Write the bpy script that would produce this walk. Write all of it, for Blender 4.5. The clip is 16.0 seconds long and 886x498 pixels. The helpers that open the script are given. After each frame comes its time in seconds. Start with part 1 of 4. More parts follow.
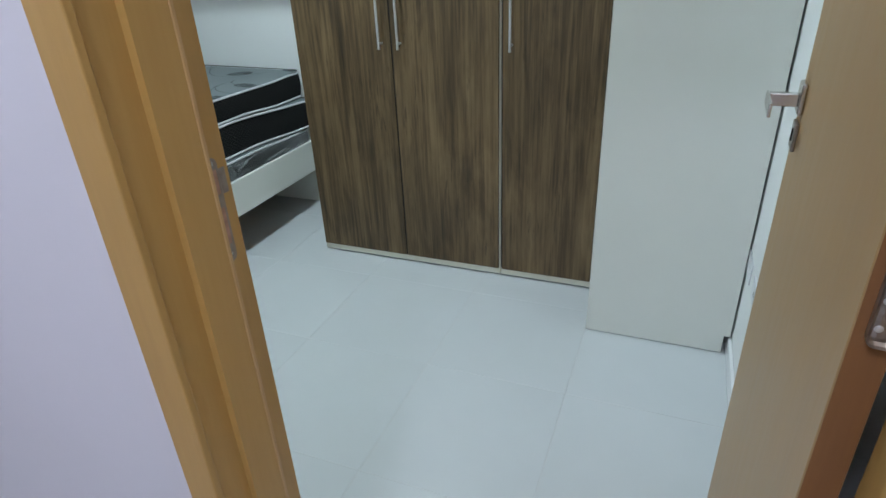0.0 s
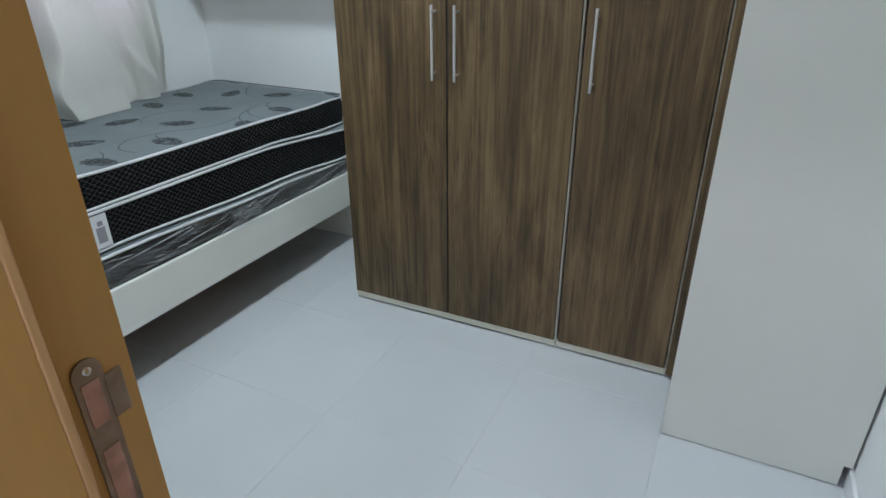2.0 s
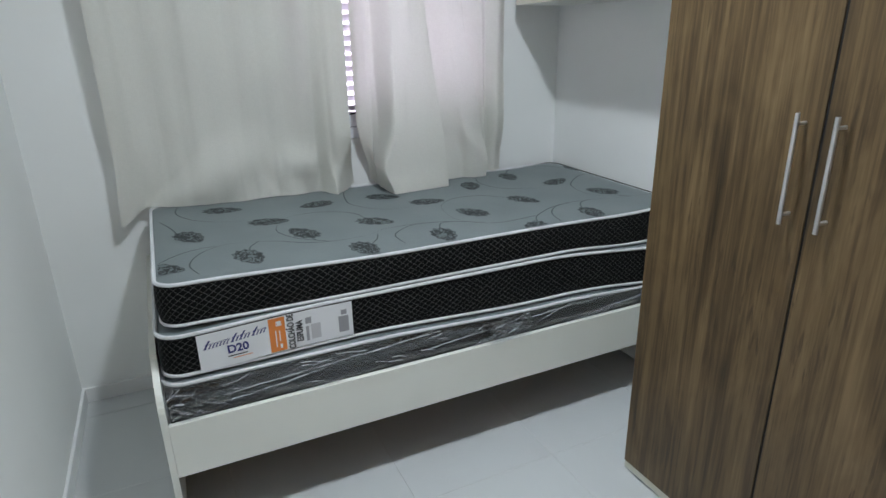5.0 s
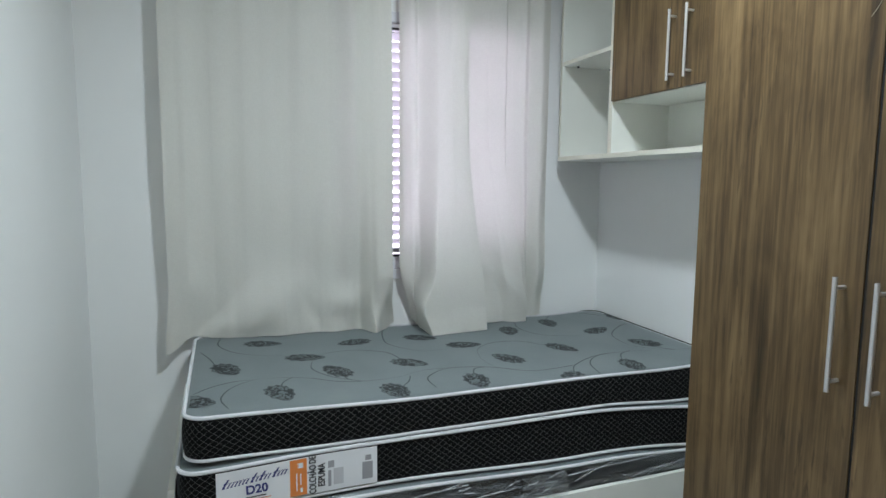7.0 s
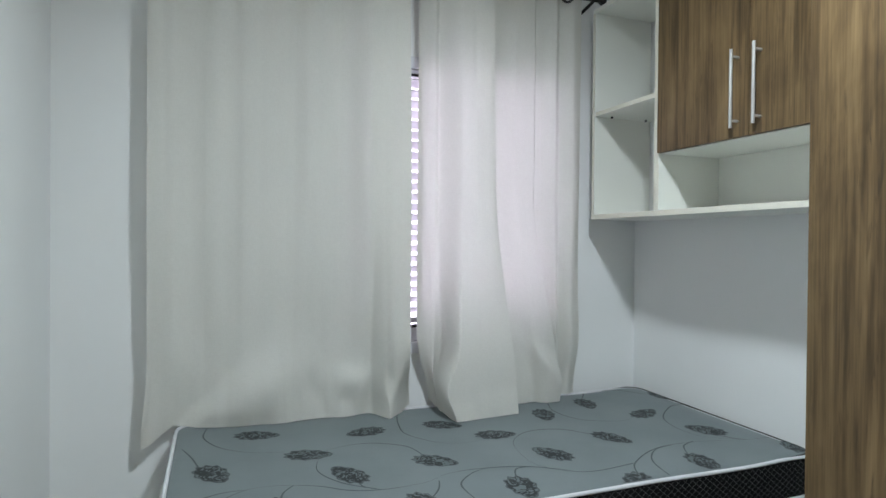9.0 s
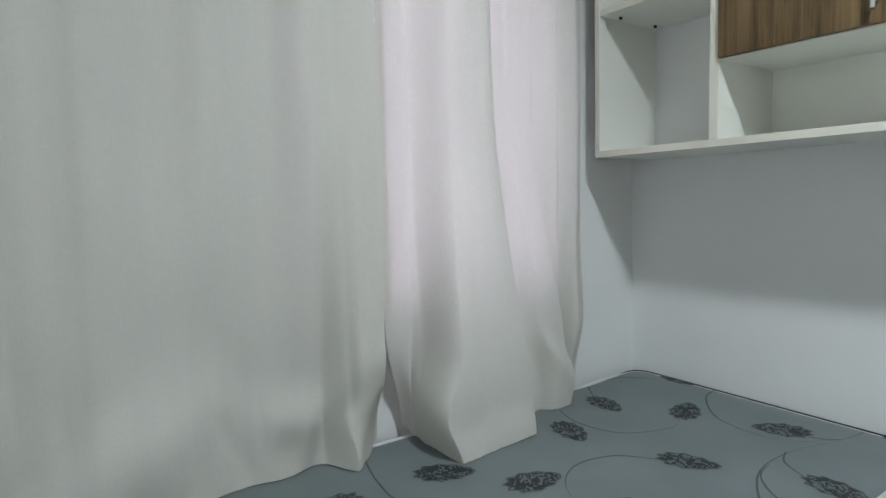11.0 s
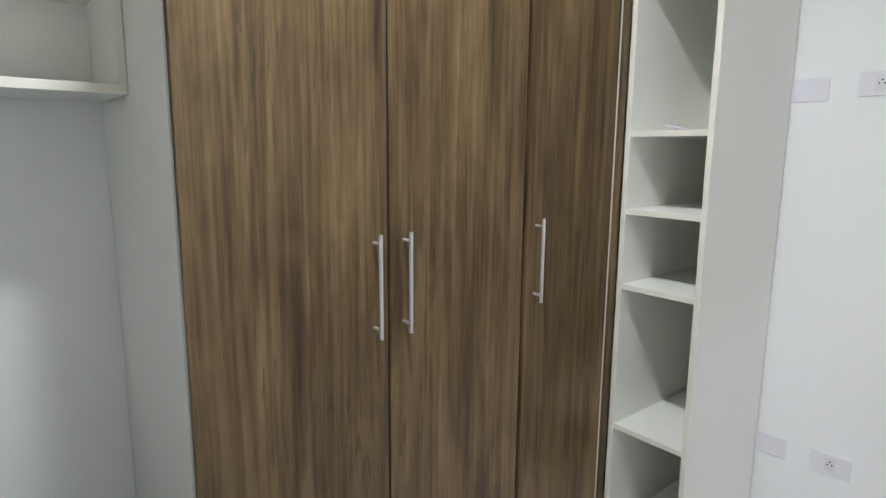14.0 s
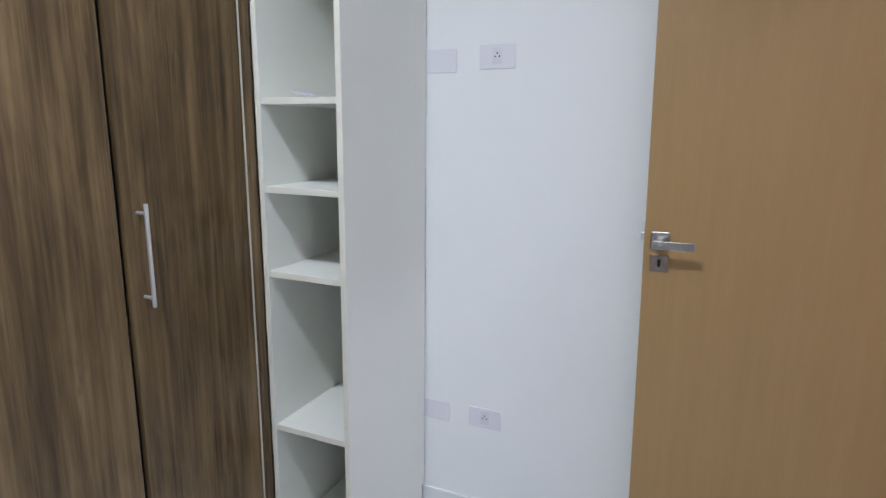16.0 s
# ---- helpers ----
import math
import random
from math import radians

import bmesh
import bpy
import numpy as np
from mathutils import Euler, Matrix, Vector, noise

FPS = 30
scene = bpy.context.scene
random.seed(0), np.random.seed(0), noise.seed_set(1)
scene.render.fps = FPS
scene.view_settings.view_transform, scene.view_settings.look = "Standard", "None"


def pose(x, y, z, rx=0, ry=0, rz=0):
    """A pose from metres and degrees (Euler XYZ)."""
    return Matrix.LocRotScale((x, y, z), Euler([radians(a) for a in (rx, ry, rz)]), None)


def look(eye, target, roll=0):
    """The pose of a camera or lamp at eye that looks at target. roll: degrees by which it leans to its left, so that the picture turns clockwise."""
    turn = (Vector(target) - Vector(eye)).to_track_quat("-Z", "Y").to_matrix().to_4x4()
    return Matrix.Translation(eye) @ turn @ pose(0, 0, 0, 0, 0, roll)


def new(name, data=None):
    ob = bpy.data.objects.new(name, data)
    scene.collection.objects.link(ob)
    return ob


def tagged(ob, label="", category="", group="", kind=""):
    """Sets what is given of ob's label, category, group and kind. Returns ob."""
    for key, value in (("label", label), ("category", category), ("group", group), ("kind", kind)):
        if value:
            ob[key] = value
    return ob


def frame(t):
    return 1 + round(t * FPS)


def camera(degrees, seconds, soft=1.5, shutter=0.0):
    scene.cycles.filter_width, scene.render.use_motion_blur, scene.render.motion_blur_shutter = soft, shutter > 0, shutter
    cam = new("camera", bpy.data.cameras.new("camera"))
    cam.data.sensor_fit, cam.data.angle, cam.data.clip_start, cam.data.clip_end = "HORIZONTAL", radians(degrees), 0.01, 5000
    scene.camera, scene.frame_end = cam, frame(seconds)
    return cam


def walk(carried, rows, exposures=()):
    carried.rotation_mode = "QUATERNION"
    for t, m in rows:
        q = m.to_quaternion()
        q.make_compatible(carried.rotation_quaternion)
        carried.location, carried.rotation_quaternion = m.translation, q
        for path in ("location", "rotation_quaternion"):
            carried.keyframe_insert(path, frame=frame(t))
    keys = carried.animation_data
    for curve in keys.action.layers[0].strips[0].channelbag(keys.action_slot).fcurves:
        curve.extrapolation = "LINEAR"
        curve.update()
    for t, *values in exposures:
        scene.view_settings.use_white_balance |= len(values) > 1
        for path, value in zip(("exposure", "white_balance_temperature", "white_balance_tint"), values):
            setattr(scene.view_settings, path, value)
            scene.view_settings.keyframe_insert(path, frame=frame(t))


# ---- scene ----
cam = camera(73.9, 16.0)
PATH = [
    (0, (1.566, -2.247, 1.359), (0.884, -0.611, 0.437), -2.7),
    (0.5, (1.558, -2.189, 1.354), (0.862, -0.550, 0.443), -1.7),
    (1, (1.502, -2.082, 1.351), (0.780, -0.448, 0.451), -1.3),
    (1.5, (1.422, -1.973, 1.352), (0.684, -0.338, 0.465), -1.1),
    (2, (1.367, -1.888, 1.346), (0.561, -0.276, 0.476), -0.5),
    (2.5, (1.319, -1.732, 1.366), (0.274, -0.257, 0.509), -0.6),
    (3, (1.284, -1.572, 1.361), (0.045, -0.244, 0.525), -0.8),
    (3.5, (1.269, -1.479, 1.356), (-0.141, -0.325, 0.53), -1.1),
    (4, (1.221, -1.361, 1.351), (-0.298, -0.349, 0.533), -0.5),
    (4.2, (1.21, -1.328, 1.36), (-0.348, -0.378, 0.542), -0.8),
    (6.3, (1.238, -1.21, 1.399), (-0.606, -0.521, 1.05), 0.4),
    (6.5, (1.24, -1.21, 1.403), (-0.611, -0.52, 1.091), 0.5),
    (7, (1.242, -1.207, 1.409), (-0.62, -0.511, 1.193), 0.5),
    (7.5, (1.254, -1.188, 1.414), (-0.617, -0.487, 1.312), 0.6),
    (8, (1.241, -1.166, 1.403), (-0.634, -0.472, 1.349), 0.7),
    (8.5, (1.12, -1.172, 1.404), (-0.758, -0.486, 1.374), 0.8),
    (9, (0.901, -1.209, 1.419), (-0.964, -0.486, 1.4), 0.5),
    (9.2, (0.824, -1.214, 1.415), (-1.031, -0.464, 1.39), 0.4),
    (11.3, (-0.077, -1.201, 1.397), (-1.592, 0.091, 1.203), -1.5),
    (11.5, (-0.146, -1.169, 1.407), (-1.557, 0.232, 1.189), -1.4),
    (12, (-0.313, -1.129, 1.416), (-1.263, 0.612, 1.159), 0.2),
    (12.5, (-0.433, -1.112, 1.425), (-0.637, 0.856, 1.134), -0.2),
    (13, (-0.428, -1.122, 1.395), (0.007, 0.81, 1.12), 0.5),
    (13.5, (-0.4, -1.107, 1.414), (0.586, 0.603, 1.093), 0.7),
    (14, (-0.312, -1.126, 1.417), (0.939, 0.399, 1.084), 0.5),
    (14.5, (-0.223, -1.15, 1.414), (1.227, 0.181, 1.06), 1.2),
    (15, (-0.124, -1.176, 1.412), (1.429, 0.03, 1.047), 1.2),
    (15.5, (-0.038, -1.201, 1.416), (1.621, -0.152, 1.032), -0.1),
    (16, (0.017, -1.187, 1.404), (1.806, -0.389, 1.0), 0.6),
]
EXPOSURES = [(0, -0.06, 5900, 0), (1.5, -0.11, 6000, 5), (2.5, -0.16, 6100, 8), (3.5, -0.09, 6300, 11), (4.2, -0.07, 6350, 11), (6.3, -0.06, 6200, 6), (9.2, -0.02, 6250, 7),
             (11.3, -0.23, 6450, 7), (12.0, -0.15, 6600, 7), (12.5, 0.02, 6600, 5), (13.0, 0.33, 6250, 12), (13.5, 0.28, 6500, 13), (14.0, 0.13, 6650, 14), (14.5, 0.04, 6600, 14), (16, 0.04, 6100, 16)]
walk(cam, [(t, look(eye, target, roll)) for t, eye, target, roll in PATH], EXPOSURES)

# ---------------------------------------------------------------- light
world = bpy.data.worlds.new("sky")
scene.world = world
world.use_nodes = True
wn = world.node_tree.nodes
sky = wn.new("ShaderNodeTexSky")
sky.sky_type, sky.sun_disc = "NISHITA", False
sky.sun_elevation, sky.sun_rotation = radians(50), radians(100)
world.node_tree.links.new(sky.outputs[0], wn["Background"].inputs[0])
wn["Background"].inputs[1].default_value = 0.09

sun = new("sun", bpy.data.lights.new("sun", "SUN"))
sun.data.energy, sun.data.angle, sun.data.color = 2.0, radians(0.5), (1.0, 0.95, 0.88)
sun.matrix_basis = look((4, 2, 6), (0, 0, 0))

ROOM_LAMP = (0.187, -0.49, 2.74)
# the hall lamp is added, unseen, to brighten the hall side
ADDED_HALL_LAMP = (1.35, -2.75, 2.74)
for nm, place, watt, size, colour in (("room_bulb", ROOM_LAMP, 25.3, 0.16, (0.93, 1.0, 1.05)),
                                      ("hall_bulb", ADDED_HALL_LAMP, 12.0, 0.2, (0.98, 0.95, 1.12))):
    la = new(nm, bpy.data.lights.new(nm, "AREA"))
    la.data.shape, la.data.size, la.data.energy, la.data.color, la.data.spread = "DISK", size, watt, colour, radians(156)
    la.matrix_basis = look(place, (place[0], place[1] + 0.0001, 0))

# extra point lamp added below the fitting to fill the shaded walls
side_fill = new("room_fill", bpy.data.lights.new("room_fill", "POINT"))
side_fill.data.energy, side_fill.data.shadow_soft_size, side_fill.data.color = 3.5, 0.06, (0.93, 1.0, 1.05)
side_fill.matrix_basis = Matrix.Translation((ROOM_LAMP[0], ROOM_LAMP[1], 2.67))

# ---------------------------------------------------------------- materials


def material(name, rough=0.5, metal=0.0):
    m = bpy.data.materials.new(name)
    m.use_nodes = True
    b = m.node_tree.nodes["Principled BSDF"]
    b.inputs["Roughness"].default_value, b.inputs["Metallic"].default_value = rough, metal
    return m, m.node_tree.nodes, m.node_tree.links, b


def coords(n, l, scale, turn=(0, 0, 0)):
    t, mp = n.new("ShaderNodeTexCoord"), n.new("ShaderNodeMapping")
    mp.inputs["Scale"].default_value, mp.inputs["Rotation"].default_value = scale, turn
    l.new(t.outputs["Object"], mp.inputs["Vector"])
    return mp.outputs["Vector"]


def noise_tex(n, l, vec, scale, detail=4, rough=0.55, distort=0.0):
    k = n.new("ShaderNodeTexNoise")
    k.inputs["Scale"].default_value, k.inputs["Detail"].default_value = scale, detail
    k.inputs["Roughness"].default_value, k.inputs["Distortion"].default_value = rough, distort
    if vec is not None:
        l.new(vec, k.inputs["Vector"])
    return k.outputs["Fac"]


def ramp(n, l, fac, stops):
    r = n.new("ShaderNodeValToRGB")
    while len(r.color_ramp.elements) < len(stops):
        r.color_ramp.elements.new(0.5)
    for e, (p, c) in zip(r.color_ramp.elements, stops):
        e.position, e.color = p, (*c, 1)
    l.new(fac, r.inputs[0])
    return r.outputs[0]


def math_node(n, l, op, a, b=0.0, c=0.0):
    k = n.new("ShaderNodeMath")
    k.operation = op
    for i, v in enumerate((a, b, c)):
        if isinstance(v, (int, float)):
            k.inputs[i].default_value = v
        else:
            l.new(v, k.inputs[i])
    return k.outputs[0]


def mix(n, l, fac, a, b):
    k = n.new("ShaderNodeMix")
    k.data_type = "RGBA"
    for i, v in ((0, fac), (6, a), (7, b)):
        if isinstance(v, (int, float)):
            k.inputs[i].default_value = v
        elif isinstance(v, tuple):
            k.inputs[i].default_value = (*v, 1)
        else:
            l.new(v, k.inputs[i])
    return k.outputs[2]


def bump(n, l, b, height, strength=0.2, distance=0.002):
    k = n.new("ShaderNodeBump")
    k.inputs["Strength"].default_value, k.inputs["Distance"].default_value = strength, distance
    l.new(height, k.inputs["Height"])
    l.new(k.outputs[0], b.inputs["Normal"])


def plain(name, colour, rough=0.5, metal=0.0, vary=0.06, scale=6.0, grain=180.0, relief=0.08, rough_vary=0.1):
    """A surface of one colour with soft blotches, fine grain and slight relief."""
    m, n, l, b = material(name, rough, metal)
    v = coords(n, l, (1, 1, 1))
    big, small = noise_tex(n, l, v, scale, 5), noise_tex(n, l, v, grain, 3)
    dark = tuple(c * (1 - vary) for c in colour)
    light = tuple(min(1.0, c * (1 + vary * 0.6)) for c in colour)
    l.new(ramp(n, l, big, ((0.3, dark), (0.7, light))), b.inputs["Base Color"])
    r = math_node(n, l, "MULTIPLY_ADD", big, rough_vary, rough - rough_vary / 2)
    l.new(r, b.inputs["Roughness"])
    bump(n, l, b, small, relief, 0.001)
    return m


def wood(name, stops, stretch, rough=0.45):
    """Boards with the grain upright: long streaks, fine pores and a different stretch on every board."""
    m, n, l, b = material(name, rough)
    t, info = n.new("ShaderNodeTexCoord"), n.new("ShaderNodeObjectInfo")
    shift = n.new("ShaderNodeVectorMath")
    shift.operation = "MULTIPLY_ADD"
    l.new(info.outputs["Random"], shift.inputs[0])
    shift.inputs[1].default_value = (3.1, 5.7, 9.3)
    l.new(t.outputs["Object"], shift.inputs[2])
    outs = []
    for sc in ((13, 13, stretch * 0.55), (34, 34, stretch * 1.3), (120, 120, stretch * 12)):
        mp = n.new("ShaderNodeMapping")
        mp.inputs["Scale"].default_value = sc
        l.new(shift.outputs[0], mp.inputs["Vector"])
        outs.append(noise_tex(n, l, mp.outputs[0], 1.0, 6, 0.6, 0.25))
    a = math_node(n, l, "MULTIPLY_ADD", outs[0], 0.33, 0.0)
    a = math_node(n, l, "MULTIPLY_ADD", outs[1], 0.39, a)
    a = math_node(n, l, "MULTIPLY_ADD", outs[2], 0.28, a)
    tone = ramp(n, l, a, stops)
    l.new(tone, b.inputs["Base Color"])
    bump(n, l, b, outs[2], 0.12, 0.0008)
    r = math_node(n, l, "MULTIPLY_ADD", outs[1], 0.15, rough - 0.07)
    l.new(r, b.inputs["Roughness"])
    return m


def banded_wood():
    """Brown laminate: soft upright bands one to three centimetres wide, cloudy darker stretches, small dark flecks."""
    m, n, l, b = material("brown_banded_wood", 0.42)
    t, info = n.new("ShaderNodeTexCoord"), n.new("ShaderNodeObjectInfo")
    shift = n.new("ShaderNodeVectorMath")
    shift.operation = "MULTIPLY_ADD"
    l.new(info.outputs["Random"], shift.inputs[0])
    shift.inputs[1].default_value = (3.1, 5.7, 9.3)
    l.new(t.outputs["Object"], shift.inputs[2])

    def layer(across, up, detail, rough, distort):
        mp = n.new("ShaderNodeMapping")
        mp.inputs["Scale"].default_value = (across, across, up)
        l.new(shift.outputs[0], mp.inputs["Vector"])
        return noise_tex(n, l, mp.outputs[0], 1.0, detail, rough, distort)

    cloud, band, line, pore = layer(9, 2.4, 4, 0.6, 0.6), layer(36, 1.2, 4, 0.6, 0.45), layer(95, 2.6, 3, 0.6, 0.3), layer(230, 9.0, 2, 0.5, 0.0)
    a = math_node(n, l, "MULTIPLY_ADD", cloud, 0.33, 0.0)
    for k, share in ((band, 0.36), (line, 0.22), (pore, 0.09)):
        a = math_node(n, l, "MULTIPLY_ADD", k, share, a)
    tone = ramp(n, l, a, ((0.375, (0.033, 0.020, 0.0084)), (0.45, (0.083, 0.052, 0.0218)), (0.53, (0.150, 0.097, 0.0428)), (0.63, (0.232, 0.156, 0.0745))))
    fleck = ramp(n, l, layer(70, 8, 3, 0.6, 0.3), ((0.56, (0, 0, 0)), (0.68, (1, 1, 1))))
    patch = ramp(n, l, layer(5, 2.5, 2, 0.5, 0.0), ((0.44, (0, 0, 0)), (0.62, (1, 1, 1))))
    mask = math_node(n, l, "MULTIPLY", math_node(n, l, "MULTIPLY", fleck, patch), 0.7)
    l.new(mix(n, l, mask, tone, (0.036, 0.022, 0.010)), b.inputs["Base Color"])
    bump(n, l, b, pore, 0.10, 0.0006)
    l.new(math_node(n, l, "MULTIPLY_ADD", line, 0.15, 0.36), b.inputs["Roughness"])
    return m


M_WALL = plain("white_wall_paint", (0.868, 0.882, 0.872), 0.6, vary=0.025, scale=1.7, grain=260, relief=0.12)
M_CEIL = plain("ceiling_paint", (0.90, 0.90, 0.89), 0.8, vary=0.02)
M_HALL = plain("hall_wall_paint", (0.80, 0.775, 0.80), 0.6, vary=0.03, scale=2, grain=240, relief=0.12)
M_TILE = plain("polished_white_tile", (0.605, 0.63, 0.64), 0.14, vary=0.03, scale=2.5, grain=40, relief=0.012, rough_vary=0.08)
M_GROUT = plain("grey_grout", (0.60, 0.61, 0.61), 0.9, vary=0.12, scale=12)
M_SKIRT = plain("white_skirting", (0.80, 0.81, 0.81), 0.3, vary=0.02)
M_MELA = plain("white_melamine", (0.835, 0.845, 0.785), 0.38, vary=0.02, scale=3, grain=500, relief=0.05)
M_EDGE = plain("cream_edge_band", (0.77, 0.752, 0.65), 0.45, vary=0.05, scale=9)
M_DOORWOOD = banded_wood()
M_FRAMEWOOD = wood("honey_wood", ((0.3, (0.495, 0.30, 0.080)), (0.5, (0.54, 0.333, 0.098)), (0.7, (0.58, 0.364, 0.116))), 0.8, 0.42)
M_LEAFWOOD = wood("honey_door_veneer", ((0.3, (0.37, 0.228, 0.092)), (0.5, (0.40, 0.250, 0.104)), (0.7, (0.43, 0.275, 0.118))), 1.2, 0.4)
M_RAWWOOD = wood("raw_wood_edge", ((0.3, (0.20, 0.085, 0.027)), (0.7, (0.27, 0.125, 0.04))), 0.8, 0.55)
M_CHROME = plain("brushed_steel", (0.74, 0.74, 0.75), 0.34, 0.75, vary=0.02, scale=8, relief=0.02)
M_STEEL = plain("polished_lever_steel", (0.66, 0.64, 0.62), 0.25, 1.0, vary=0.03, scale=10, relief=0.02)
M_DARKSTEEL = plain("dull_strike_steel", (0.36, 0.31, 0.27), 0.38, 0.9, vary=0.2, scale=60)
M_BLACK = plain("black_rod_metal", (0.02, 0.018, 0.017), 0.35, 0.2, vary=0.2)
# near-black that stands for the shade inside gaps and holes
M_DARK = plain("gap_and_hole_shade", (0.01, 0.01, 0.01), 0.9)
M_PLASTIC = plain("white_plastic_plate", (0.79, 0.79, 0.825), 0.3, vary=0.02)
M_PIPE = plain("white_piping_tape", (0.66, 0.67, 0.69), 0.75, vary=0.06, scale=40, grain=900, relief=0.3)
M_ALU = plain("white_aluminium", (0.74, 0.75, 0.78), 0.35, 0.0, vary=0.03)
M_SLAT = plain("white_louvre", (0.88, 0.87, 0.90), 0.4, vary=0.03)
M_PAPER = plain("lilac_paper", (0.62, 0.58, 0.68), 0.7, vary=0.05)
M_LABEL = plain("white_label", (0.80, 0.81, 0.83), 0.45, vary=0.03)
M_NAVY = plain("navy_print", (0.022, 0.03, 0.17), 0.5)
M_ORANGE = plain("orange_print", (0.75, 0.24, 0.05), 0.5)
M_INK = plain("black_print", (0.02, 0.02, 0.025), 0.5)
M_GREYINK = plain("grey_print", (0.33, 0.33, 0.35), 0.5)
M_STEM = plain("grey_vine_print", (0.075, 0.089, 0.094), 0.8, vary=0.2, scale=80)


def fabric_top():
    m, n, l, b = material("grey_damask", 0.8)
    v = coords(n, l, (1, 1, 1))
    big, weave = noise_tex(n, l, v, 5, 4), noise_tex(n, l, coords(n, l, (300, 900, 300)), 1.0, 2)
    base = ramp(n, l, big, ((0.3, (0.140, 0.168, 0.175)), (0.7, (0.168, 0.198, 0.205))))
    l.new(mix(n, l, math_node(n, l, "MULTIPLY", weave, 0.25), base, (0.12, 0.15, 0.16)), b.inputs["Base Color"])
    b.inputs["Sheen Weight"].default_value = 0.15
    bump(n, l, b, weave, 0.25, 0.0008)
    return m


def leaf_print():
    m, n, l, b = material("dark_leaf_print", 0.8)
    v = coords(n, l, (1, 1, 1))
    k = noise_tex(n, l, v, 46, 0.6, 0.5, 1.6)
    ridge = math_node(n, l, "ABSOLUTE", math_node(n, l, "SUBTRACT", k, 0.5))
    l.new(ramp(n, l, ridge, ((0.095, (0.018, 0.022, 0.024)), (0.120, (0.115, 0.138, 0.144)))), b.inputs["Base Color"])
    return m


def quilted():
    """Black knit with a diamond lattice of pale thread, and puffed diamonds between."""
    m, n, l, b = material("black_quilted_border", 0.75)
    t, sep = n.new("ShaderNodeTexCoord"), n.new("ShaderNodeSeparateXYZ")
    l.new(t.outputs["Object"], sep.inputs[0])
    along = math_node(n, l, "ADD", sep.outputs[0], sep.outputs[1])
    wob = noise_tex(n, l, coords(n, l, (1, 1, 1)), 9, 2)
    dist = []
    for s in (1.0, -1.0):
        q = math_node(n, l, "MULTIPLY_ADD", sep.outputs[2], 1.35 * s, along)
        q = math_node(n, l, "MULTIPLY_ADD", wob, 0.006, q)
        f = math_node(n, l, "FRACT", math_node(n, l, "MULTIPLY", q, 1 / 0.0255))
        dist.append(math_node(n, l, "ABSOLUTE", math_node(n, l, "SUBTRACT", f, 0.5)))
    far = math_node(n, l, "MINIMUM", dist[0], dist[1])
    fine = noise_tex(n, l, coords(n, l, (1, 1, 1)), 260, 2)
    dash = math_node(n, l, "MULTIPLY_ADD", fine, 0.05, 0.010)
    line = math_node(n, l, "LESS_THAN", far, dash)
    l.new(mix(n, l, line, (0.0035, 0.0037, 0.004), (0.10, 0.10, 0.097)), b.inputs["Base Color"])
    b.inputs["Specular IOR Level"].default_value = 0.12
    bump(n, l, b, math_node(n, l, "MINIMUM", far, 0.3), 0.6, 0.004)
    return m


def cloth():
    m, n, l, b = material("cream_curtain_cloth", 0.9)
    v = coords(n, l, (1, 1, 1))
    weave = noise_tex(n, l, coords(n, l, (420, 420, 60)), 1.0, 2)
    weft = noise_tex(n, l, coords(n, l, (60, 60, 520)), 1.0, 2)
    k = math_node(n, l, "MULTIPLY_ADD", weave, 0.5, math_node(n, l, "MULTIPLY", weft, 0.5))
    colour = ramp(n, l, k, ((0.3, (0.765, 0.765, 0.712)), (0.7, (0.85, 0.852, 0.80))))
    l.new(colour, b.inputs["Base Color"])
    bump(n, l, b, k, 0.25, 0.0007)
    tr = n.new("ShaderNodeBsdfTranslucent")
    tr.inputs[0].default_value = (0.80, 0.76, 0.72, 1)
    ms = n.new("ShaderNodeMixShader")
    ms.inputs[0].default_value = 0.28
    l.new(b.outputs[0], ms.inputs[1])
    l.new(tr.outputs[0], ms.inputs[2])
    l.new(ms.outputs[0], n["Material Output"].inputs[0])
    return m


def clear_film(name="clear_plastic_film", cloudy=0.0):
    m, n, l, b = material(name, 0.12)
    gl, tp, ms, lw = n.new("ShaderNodeBsdfGlossy"), n.new("ShaderNodeBsdfTransparent"), n.new("ShaderNodeMixShader"), n.new("ShaderNodeLayerWeight")
    gl.inputs["Roughness"].default_value = 0.10
    gl.inputs[0].default_value = (0.92, 0.94, 0.96, 1)
    tp.inputs[0].default_value = (0.95, 0.96, 0.97, 1)
    lw.inputs[0].default_value = 0.3
    l.new(math_node(n, l, "MULTIPLY_ADD", lw.outputs["Facing"], 0.38, 0.05), ms.inputs[0])
    l.new(tp.outputs[0], ms.inputs[1])
    l.new(gl.outputs[0], ms.inputs[2])
    bp = n.new("ShaderNodeBump")
    bp.inputs["Strength"].default_value, bp.inputs["Distance"].default_value = 0.8, 0.006
    l.new(noise_tex(n, l, coords(n, l, (9, 4, 20)), 1.0, 3, 0.5, 1.2), bp.inputs["Height"])
    l.new(bp.outputs[0], gl.inputs["Normal"])
    df, haze = n.new("ShaderNodeBsdfDiffuse"), n.new("ShaderNodeMixShader")
    df.inputs[0].default_value = (0.85, 0.87, 0.90, 1)
    streak = noise_tex(n, l, coords(n, l, (30, 14, 60)), 1.0, 3)
    l.new(math_node(n, l, "MULTIPLY", streak, cloudy * 2 + 0.07), haze.inputs[0])
    l.new(ms.outputs[0], haze.inputs[1])
    l.new(df.outputs[0], haze.inputs[2])
    l.new(haze.outputs[0], n["Material Output"].inputs[0])
    return m


